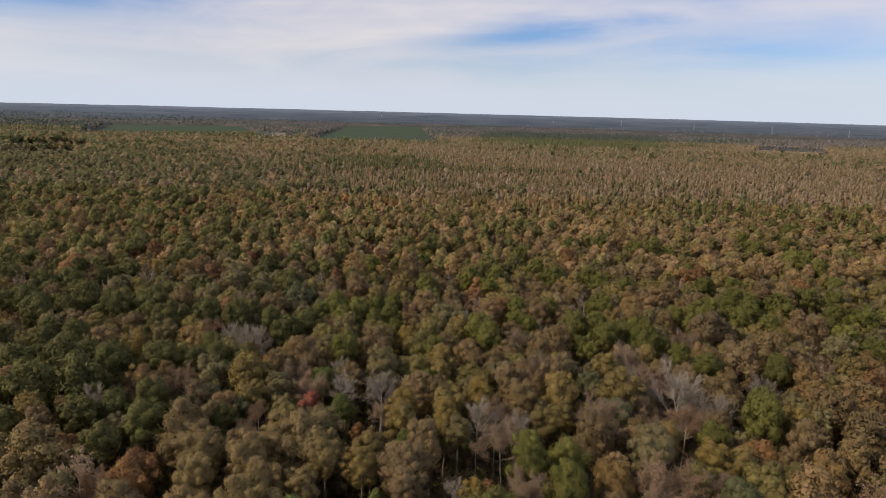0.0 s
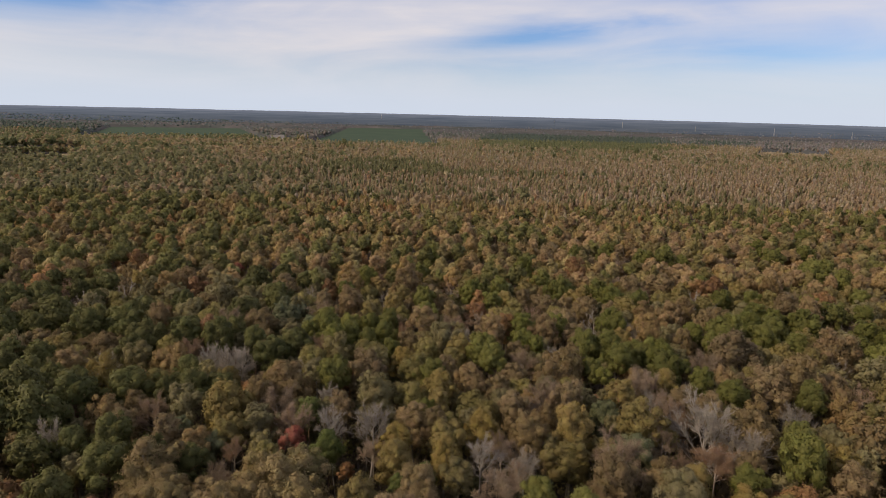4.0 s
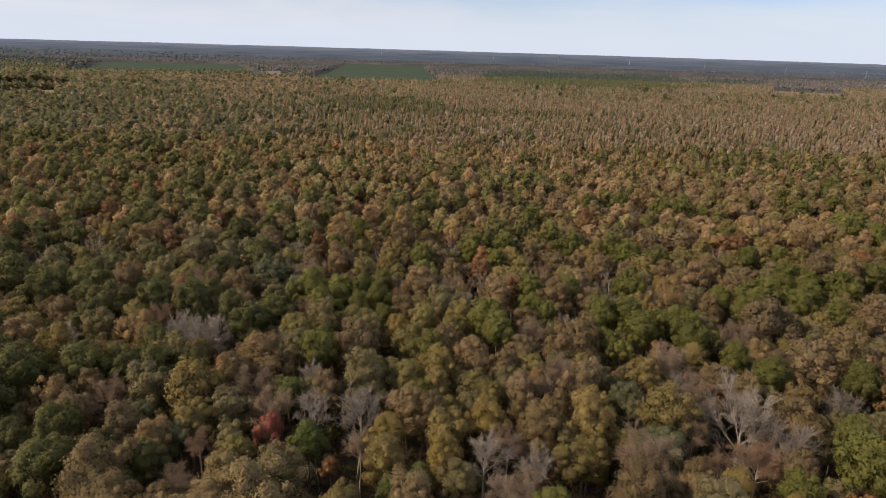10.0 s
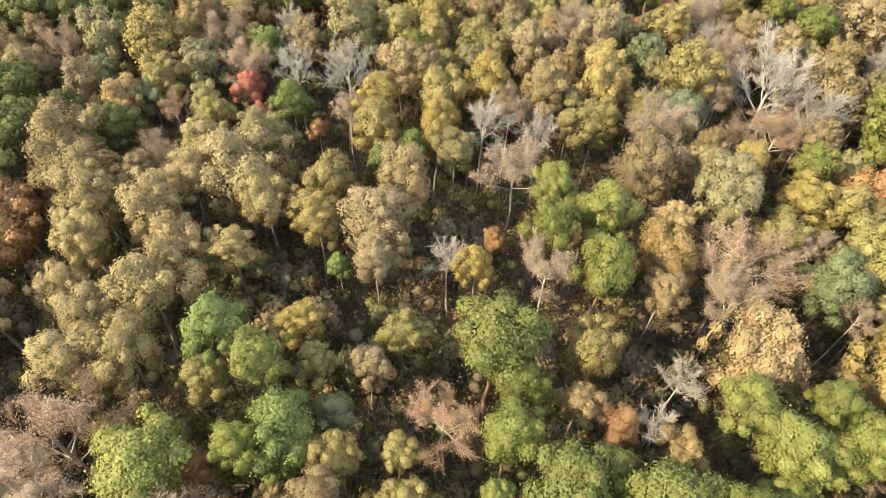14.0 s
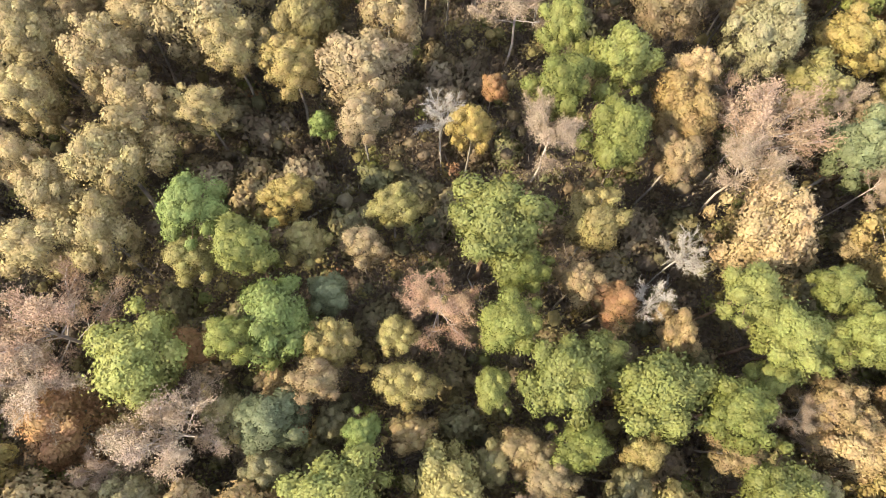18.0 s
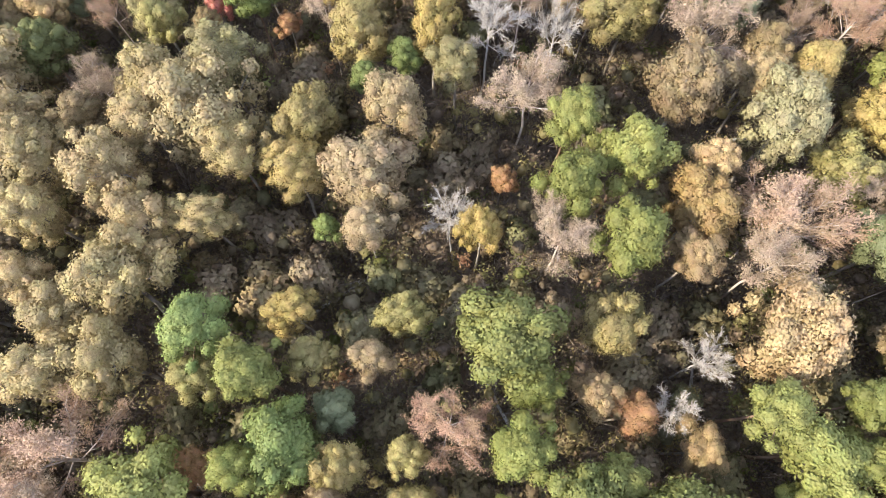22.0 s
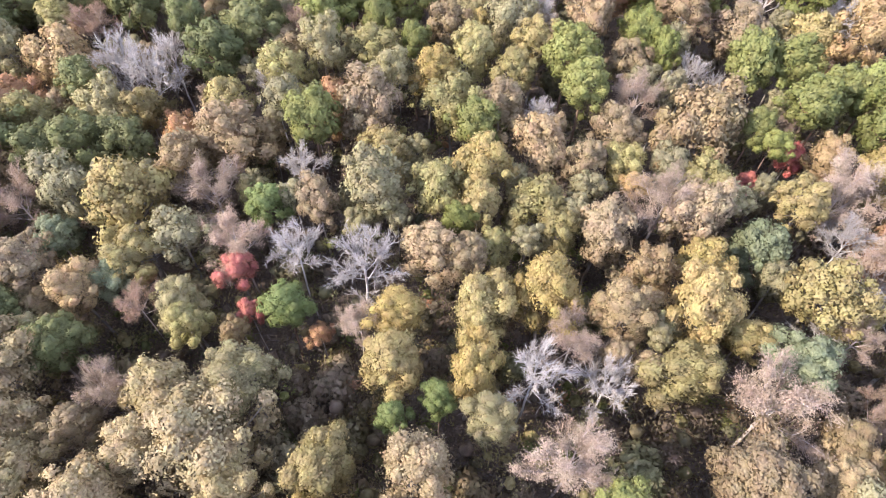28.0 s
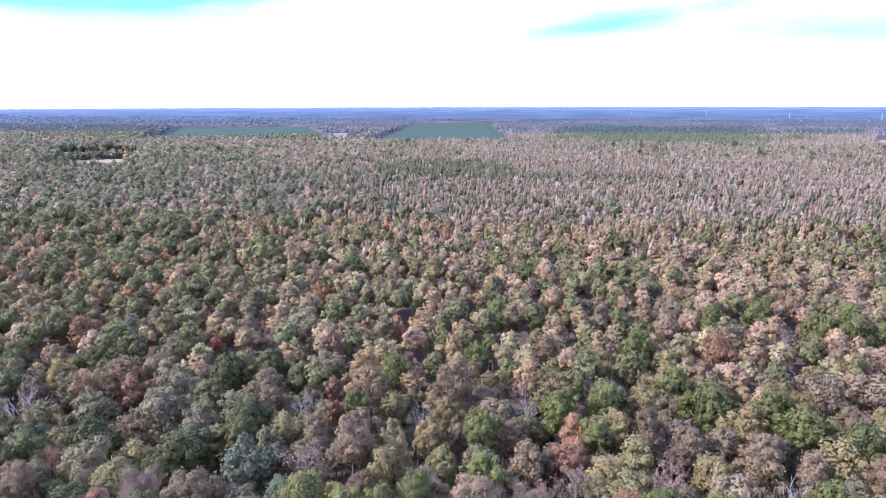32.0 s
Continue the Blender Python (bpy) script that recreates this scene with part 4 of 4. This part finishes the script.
def far_wood(name, label, y0, y1, wide, thin, boughs, leaves, twigs, radius, seed, leaf_set, top=19.5):
    rng = np.random.default_rng(seed)
    xa, ya = scatter(y0, y1, wide, rng)
    ok = rng.uniform(size=len(xa)) > narrow_share(xa, ya)
    xa, ya = xa[ok], ya[ok]
    xb, yb = scatter(y0, y1, thin, rng)
    ok = rng.uniform(size=len(xb)) < narrow_share(xb, yb)
    xb, yb = xb[ok], yb[ok]
    x, y = np.concatenate([xa, xb]), np.concatenate([ya, yb])
    slim = np.arange(len(x)) >= len(xa)
    n = len(x)
    a, b, u = soft_noise(x, y, 0.006, 5), soft_noise(x, y, 0.011, 8), rng.uniform(size=n)
    east = np.clip(x / (0.6 * y) * 0.5 + 0.5, 0, 1)
    p_pine = np.clip(0.12 + 0.34 * (a - 0.2) + 0.40 * (1 - east) ** 2, 0.03, 0.55)
    p_pine = np.where(slim, 0.5 * p_pine, p_pine)
    p_pine = np.where(planted_at(x, y), 0.95, p_pine)
    patch = (np.hypot((x + 68) / 60, (y - 625) / 70) < 1) | (np.hypot((x - 20) / 90, (y - 560) / 18) < 1)
    p_pine = np.where(patch, 0.75, p_pine)
    pale = np.clip(0.14 + 0.48 * east + 0.12 * b, 0.06, 0.6)
    v, v2 = rng.uniform(size=n), rng.uniform(size=n)
    kinds = np.where(u < p_pine, "P", "")
    kinds = np.where((kinds == "") & (v < pale), np.where(v2 < 0.74, "R", "W"), kinds)
    for k, most in (("T", 0.38), ("G", 0.66), ("O", 0.90), ("K", 0.955), ("E", 0.98), ("Y", 1.1)):
        kinds = np.where((kinds == "") & (v2 < most), k, kinds)
    kinds = np.where((kinds == "W") & ~slim, "G", kinds)          # leafless ones are the thin young trees
    for k, word in (("P", "pines"), ("R", "russet_trees"), ("W", "bare_trees"), ("T", "tan_oaks"), ("G", "grey_green_trees"),
                    ("O", "olive_oaks"), ("K", "golden_oaks"), ("E", "orange_maples"), ("Y", "yellow_trees")):
        vs, ns, fs, ts, o = [], [], [], [], 0
        for form in ("broad", "narrow"):
            sel = np.nonzero((kinds == k) & (slim == (form == "narrow")))[0]
            for t in range(6):
                mine = sel[t::6]
                if not len(mine):
                    continue
                tv, tf, tn = far_template(rng, form, 2 if form == "narrow" and y0 < 700 else 1 if form == "narrow" else boughs, twigs if form == "narrow" else leaves)
                r = (0.36 * thin * rng.uniform(0.75, 1.2, len(mine)) if form == "narrow" else radius * rng.uniform(0.72, 1.25, len(mine)))
                tall = np.where(form == "narrow", 2.1 * r, 1.3 * r) * rng.uniform(0.9, 1.15, len(mine))
                tip = top * rng.uniform(0.84, 1.10, len(mine)) + (1.5 if k == "P" else 0)
                edge = np.zeros(len(mine), bool)
                for dx, dy in ((5, -8), (11, -17), (16, -25), (9, 2), (-9, -2), (-16, -4)):
                    edge |= in_field(x[mine] + dx, y[mine] + dy)
                tip = np.where(edge & (y[mine] < 1000), np.minimum(tip, 2.4 * r), tip)
                th = rng.uniform(0, 6.28, len(mine))
                c, s = np.cos(th)[:, None], np.sin(th)[:, None]
                X = (tv[None, :, 0] * c - tv[None, :, 1] * s) * r[:, None] + x[mine][:, None]
                Y = (tv[None, :, 0] * s + tv[None, :, 1] * c) * r[:, None] + y[mine][:, None]
                Z = tv[None, :, 2] * r[:, None] + (tip - tall + lie(x[mine], y[mine]))[:, None]
                vs.append(np.stack([X, Y, Z], -1).reshape(-1, 3))
                ns.append(np.stack([tn[None, :, 0] * c - tn[None, :, 1] * s, tn[None, :, 0] * s + tn[None, :, 1] * c, np.repeat(tn[None, :, 2], len(mine), 0)], -1).reshape(-1, 3))
                fs.append((tf[None] + (np.arange(len(mine)) * len(tv))[:, None, None] + o).reshape(-1, 3))
                ts.append(np.repeat(rng.uniform(size=len(mine)), len(tv)))
                o += len(mine) * len(tv)
        if not vs:
            continue
        me = mesh_of(name + "_" + word, np.concatenate(vs), np.concatenate(fs), leaf_set[k], np.concatenate(ts), np.concatenate(ns))
        tagged(new(name + "_" + word, me), label % word.replace("_", " "), "woods", kind="stuff")


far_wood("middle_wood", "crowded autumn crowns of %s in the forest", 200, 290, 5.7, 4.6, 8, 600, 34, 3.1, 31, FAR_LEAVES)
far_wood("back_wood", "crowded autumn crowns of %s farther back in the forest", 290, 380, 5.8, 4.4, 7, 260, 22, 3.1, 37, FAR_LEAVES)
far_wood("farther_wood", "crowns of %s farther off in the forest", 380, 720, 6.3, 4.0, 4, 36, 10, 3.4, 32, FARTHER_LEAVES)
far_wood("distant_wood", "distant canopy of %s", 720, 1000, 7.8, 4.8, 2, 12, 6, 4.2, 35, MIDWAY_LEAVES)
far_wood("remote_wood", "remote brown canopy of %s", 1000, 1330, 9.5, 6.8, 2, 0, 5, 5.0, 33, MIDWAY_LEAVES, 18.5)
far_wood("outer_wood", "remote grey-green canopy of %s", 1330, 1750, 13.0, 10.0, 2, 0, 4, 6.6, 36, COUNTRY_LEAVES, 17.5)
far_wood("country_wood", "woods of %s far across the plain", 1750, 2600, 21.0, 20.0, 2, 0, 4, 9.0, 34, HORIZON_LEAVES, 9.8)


def canopy_sheet(name, label, near, far, nr, mat, kind, category):
    """The closed roof of the far woods, seen edge-on: a bumpy sheet, let down at the fields."""
    rng = np.random.default_rng(91)
    na = 420
    rad = np.geomspace(near, far, nr)
    ang = np.linspace(radians(40), radians(140), na)
    r = rad[:, None] * (1 + rng.uniform(-0.0025, 0.0025, (nr, na)))
    x, y = (r * np.cos(ang)).ravel(), (r * np.sin(ang)).ravel()
    z = lie(x, y) + 7.0 + rng.normal(0, 0.6, len(x)) + 1.6 * soft_noise(x, y, 0.004, 12)
    front = np.clip((r.ravel() - 1015) / 90, 0, 1)
    z = lie(x, y) + (z - lie(x, y)) * front - (1 - front)
    z = np.where(in_field(x, y), lie(x, y) - 1.0, z)
    i, j = [g.ravel() for g in np.meshgrid(np.arange(nr - 1), np.arange(na - 1), indexing="ij")]
    f = np.stack([i * na + j, (i + 1) * na + j, (i + 1) * na + j + 1, i * na + j + 1], 1)
    tagged(new(name, mesh_of(name, np.column_stack([x, y, z]), f, mat)), label, category, kind=kind)


canopy_sheet("far_canopy", "closed roof of the distant woods, dull green and grey with painted haze", 1010, 2500, 130, FAR_ROOF, "stuff", "woods")
canopy_sheet("backdrop", "wooded plain along the horizon with blue haze painted on", 2480, 5050, 90, DISTANCE, "structure", "backdrop")


# ---- fields, clearings, house and power line in the distance ----
def field(name, cx, cy, w, h, a, mat, label):
    n = 24
    c, s = math.cos(radians(a)), math.sin(radians(a))
    u, v = [g.ravel() for g in np.meshgrid(np.linspace(-w, w, n), np.linspace(-h, h, n), indexing="ij")]
    x, y = cx + u * c - v * s, cy + u * s + v * c
    i, j = [g.ravel() for g in np.meshgrid(np.arange(n - 1), np.arange(n - 1), indexing="ij")]
    f = np.stack([i * n + j, (i + 1) * n + j, (i + 1) * n + j + 1, i * n + j + 1], 1)
    tagged(new(name, mesh_of(name, np.column_stack([x, y, lie(x, y) + 0.5]), f, mat)), label, "field", kind="structure")


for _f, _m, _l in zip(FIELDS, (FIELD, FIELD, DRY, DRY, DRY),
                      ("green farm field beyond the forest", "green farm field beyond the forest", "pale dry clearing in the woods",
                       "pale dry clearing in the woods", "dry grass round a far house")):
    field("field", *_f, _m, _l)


def box(bm, x0, x1, y0, y1, z0, z1):
    v = [bm.verts.new(p) for p in ((x0, y0, z0), (x1, y0, z0), (x1, y1, z0), (x0, y1, z0), (x0, y0, z1), (x1, y0, z1), (x1, y1, z1), (x0, y1, z1))]
    for f in ((3, 2, 1, 0), (4, 5, 6, 7), (0, 1, 5, 4), (1, 2, 6, 5), (2, 3, 7, 6), (3, 0, 4, 7)):
        bm.faces.new([v[i] for i in f])


def part(name, bm, mat, parent, label=""):
    me = bpy.data.meshes.new(name)
    bm.to_mesh(me)
    bm.free()
    me.materials.append(mat)
    ob = new(name, me)
    ob.parent = parent
    return tagged(ob, label)


def pylon(x, y, height, turn):
    root = new("power_pylon")
    root.location = (x, y, float(lie(x, y)))
    root.rotation_euler = (0, 0, radians(turn))
    tagged(root, "pale steel lattice power pylon above the woods", "pylon", "power line pylons")
    hw = lambda z: 1.7 * (1 - z / height) ** 1.2 + 0.4
    levels = np.linspace(0, height, 9)
    for sx in (-1, 1):
        for sy in (-1, 1):
            ob = new("leg", mesh_of("leg", *tube([(sx * hw(z), sy * hw(z), z) for z in levels], [0.18] * 9, 4), STEEL))
            ob.parent = root
    brace = []
    for z0, z1 in zip(levels[:-1], levels[1:]):
        for s in (-1, 1):
            for a, b in (((-1, s), (1, s)), ((1, s), (-1, s)), ((s, -1), (s, 1)), ((s, 1), (s, -1))):
                p = [(a[0] * hw(z0), a[1] * hw(z0), z0), (b[0] * hw(z1), b[1] * hw(z1), z1)]
                brace.append(tube(p, [0.09, 0.09], 3))
    ob = new("bracing", mesh_of("bracing", *join(brace), STEEL)); ob.parent = root
    for z, w in ((0.72, 4), (0.84, 3.5), (0.95, 3)):
        arm = [tube([(-w, 0, z * height), (0, 0, z * height + 1.2), (w, 0, z * height)], [0.15, 0.3, 0.15], 4),
               tube([(-w, 0, z * height), (w, 0, z * height)], [0.2, 0.2], 4)]
        ob = new("crossarm", mesh_of("crossarm", *join(arm), STEEL)); ob.parent = root


for _x, _y in ((-362, 3289), (175, 3154), (461, 3023), (721, 2817), (932, 2542), (1117, 2300), (1269, 2104)):
    pylon(_x, _y, 31, 60)


def house(x, y, turn, w, d, h):
    root = new("farm_house")
    root.location = (x, y, float(lie(x, y)))
    root.rotation_euler = (0, 0, radians(turn))
    tagged(root, "far white house with a grey gable roof in a clearing", "house", "far houses")
    bm = bmesh.new()
    box(bm, -w, w, -d, d, 0, h)
    wall = part("wall", bm, WALL, root)
    bm = bmesh.new()
    e = 0.6
    pts = [(-w - e, -d - e, h), (-w - e, d + e, h), (-w - e, 0, h + d * 0.8), (w + e, -d - e, h), (w + e, d + e, h), (w + e, 0, h + d * 0.8)]
    v = [bm.verts.new(p) for p in pts]
    for f in ((0, 2, 1), (3, 4, 5), (0, 3, 5, 2), (1, 2, 5, 4), (0, 1, 4, 3)):
        bm.faces.new([v[i] for i in f])
    part("roof", bm, ROOF, root)
    for sx in (-0.6, 0.0, 0.6):
        bm = bmesh.new()
        box(bm, sx * w - 0.6, sx * w + 0.6, -d - 0.06, -d + 0.05, 1.0, 2.4)
        part("window", bm, GLASS, wall)


for _h in ((-378, 1400, 15, 14, 7, 5), (-395, 1350, 40, 10, 6, 4.5), (-425, 1600, 5, 13, 6, 5), (290, 1650, -10, 12, 6, 5)):
    house(*_h)


# ---- brush and shrubs on the forest floor ----
def brush():
    rng = np.random.default_rng(77)
    for name, label, k, n, lo, hi, high in (("brown_brush", "low brown brush over the leaf litter", "U", 6500, 0.8, 2.6, 0.0),
                                            ("green_brush", "low green brush over the leaf litter", "O", 900, 0.8, 2.4, 0.0),
                                            ("brown_shrubs", "brown shrubs and young trees under the canopy", "U", 2500, 1.2, 2.6, 6.0),
                                            ("tan_shrubs", "tan shrubs and young trees under the canopy", "T", 700, 1.0, 2.1, 4.0),
                                            ("olive_shrubs", "olive shrubs and young trees under the canopy", "O", 1600, 1.1, 2.3, 5.8),
                                            ("yellow_shrubs", "yellow shrubs under the canopy", "Y", 260, 0.8, 1.7, 5.0),
                                            ("green_shrubs", "green shrubs and saplings under the canopy", "P", 600, 1.0, 2.0, 5.5),
                                            ("orange_shrubs", "orange shrubs under the canopy", "E", 90, 0.8, 1.6, 5.0)):
        y = rng.uniform(30, 205 if high else 128, n)
        x = rng.uniform(-1, 1, n) * (0.62 * y + 24)
        per = 90 if high else 30
        r = rng.uniform(lo, hi, n)
        mid = np.stack([x, y, lie(x, y) + 0.6 * r + high * rng.uniform(0.2, 1.2, n)], -1)
        q = unit(rng.normal(size=(n, per, 3)) + np.array([0, 0, 0.6]))
        at = q * rng.uniform(0.5, 1.2, (n, per, 1)) * r[:, None, None] * np.array([1, 1, 0.8]) + mid[:, None]
        at = at.reshape(-1, 3)
        v, f = sprays(rng, at, unit(q.reshape(-1, 3) + rng.normal(0, 0.6, at.shape)), 0.165 if high else 0.16)
        own = rng.uniform(size=n)
        tone = np.repeat(own, per * 3)
        if high:
            bv, bf = BALL[1]
            hearts = mid[:, None] + bv[None] * (0.40 * r[:, None] * rng.uniform(0.7, 1.2, (n, len(bv))))[..., None] * np.array([1, 1, 0.8])
            v, f = join([(v, f), (hearts.reshape(-1, 3), (bf[None] + (np.arange(n) * len(bv))[:, None, None]).reshape(-1, 3))])
            tone = np.concatenate([tone, np.repeat(own, len(bv))])
        me = mesh_of(name, v, f, SHADED_SHRUB_LEAVES[k], tone)
        tagged(new(name, me), label, "brush", kind="stuff")


brush()


def thicket():
    """Leafless saplings and vines between the trees: upright, forking, finger-thin stems."""
    rng = np.random.default_rng(83)
    n, stems = 2300, 30
    y = rng.uniform(34, 150, n)
    x = rng.uniform(-1, 1, n) * (0.6 * y + 24)
    tall = rng.uniform(2.2, 6.5, n)
    foot = np.stack([x, y, lie(x, y)], -1)[:, None] + rng.normal(0, 1, (n, stems, 3)) * np.array([0.9, 0.9, 0])
    lean = unit(rng.normal(0, 0.38, (n, stems, 3)) * np.array([1, 1, 0.3]) + np.array([0, 0, 1]))
    start = rng.uniform(0, 0.6, (n, stems, 1)) * tall[:, None, None]
    low = foot + lean * start
    tip = low + unit(lean + rng.normal(0, 0.3, lean.shape)) * rng.uniform(0.25, 0.55, (n, stems, 1)) * tall[:, None, None]
    a, b = low.reshape(-1, 3), tip.reshape(-1, 3)
    side = unit(np.cross(b - a, rng.normal(size=a.shape))) * rng.uniform(0.03, 0.07, (len(a), 1))
    v = np.stack([a - side, a + side, b], 1).reshape(-1, 3)
    me = mesh_of("thicket", v, np.arange(len(v)).reshape(-1, 3), TWIG)
    tagged(new("thicket", me), "leafless grey-brown saplings and vines under the trees", "thicket", kind="stuff")


thicket()


# ---- the wood that goes on behind and beside ----
def rear_wood():
    rng = np.random.default_rng(55)
    gx, gy = np.meshgrid(np.arange(-150, 150, 6.6), np.arange(-110, 125, 6.2), indexing="ij")
    x = (gx + rng.uniform(-2.6, 2.6, gx.shape)).ravel()
    y = (gy + rng.uniform(-2.6, 2.6, gy.shape)).ravel()
    keep = (y < 20) | (np.abs(x) > [wood_width(v) + 3 for v in y])
    x, y = x[keep], y[keep]
    kind = rng.choice(5, len(x), p=(0.3, 0.26, 0.2, 0.16, 0.08))
    for i, (k, word) in enumerate((("O", "olive_oaks"), ("T", "tan_oaks"), ("G", "grey_green_trees"), ("P", "pines"), ("K", "golden_oaks"))):
        vs, ns, fs, ts, o = [], [], [], [], 0
        for t in range(3):
            tv, tf, tn = far_template(rng, "broad", 7, 240)
            X, Y = x[kind == i][t::3], y[kind == i][t::3]
            r, h = rng.uniform(2.8, 4.6, len(X)), rng.uniform(12.0, 15.0, len(X))
            vs.append(np.stack([tv[None, :, 0] * r[:, None] + X[:, None], tv[None, :, 1] * r[:, None] + Y[:, None],
                                tv[None, :, 2] * r[:, None] + (h + lie(X, Y))[:, None]], -1).reshape(-1, 3))
            ns.append(np.tile(tn, (len(X), 1)))
            fs.append((tf[None] + (np.arange(len(X)) * len(tv))[:, None, None] + o).reshape(-1, 3))
            ts.append(np.repeat(rng.uniform(size=len(X)), len(tv)))
            o += len(X) * len(tv)
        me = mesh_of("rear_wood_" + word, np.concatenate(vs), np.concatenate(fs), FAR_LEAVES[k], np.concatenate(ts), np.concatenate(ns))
        tagged(new("rear_wood_" + word, me), "the same autumn forest of %s going on behind" % word.replace("_", " "), "woods", kind="stuff")


rear_wood()


# ---- fallen trunks on the floor ----
def fallen_log(x, y, length, turn):
    rng = np.random.default_rng(int(abs(x) * 31 + y * 7))
    root = new("fallen_log")
    root.location = (x, y, float(lie(x, y)))
    root.rotation_euler = (0, 0, radians(turn))
    tagged(root, "grey fallen tree trunk on brown leaf litter", "log", "fallen logs")
    t = np.linspace(0, 1, 7)
    pts = np.column_stack([t * length, np.cumsum(rng.normal(0, 0.09, 7)), 0.2 + 0.5 * t + rng.normal(0, 0.03, 7)])
    ob = new("trunk", mesh_of("trunk", *tube(pts, 0.24 - 0.16 * t, 7), PALE_BARK))
    ob.parent = root
    for i in range(4):
        s = pts[3 + i % 4]
        e = s + np.array([rng.uniform(0.6, 1.4), rng.uniform(-1.2, 1.2), rng.uniform(0.2, 1.0)])
        ob = new("branch", mesh_of("branch", *tube([s, (s + e) / 2 + rng.normal(0, 0.08, 3), e], [0.06, 0.045, 0.02], 5), PALE_BARK))
        ob.parent = root


for _x, _y, _l, _t in ((-20, 72, 11, 8), (-15, 69, 9, 35), (9, 57, 8, 120), (2, 71, 10, 20), (18, 84, 9, -25), (-7, 88, 8, 60),
                       (-26, 58, 10, 15), (27, 60, 7, 80), (-3, 50, 9, 30), (34, 92, 9, 10)):
    fallen_log(_x, _y, _l, _t)
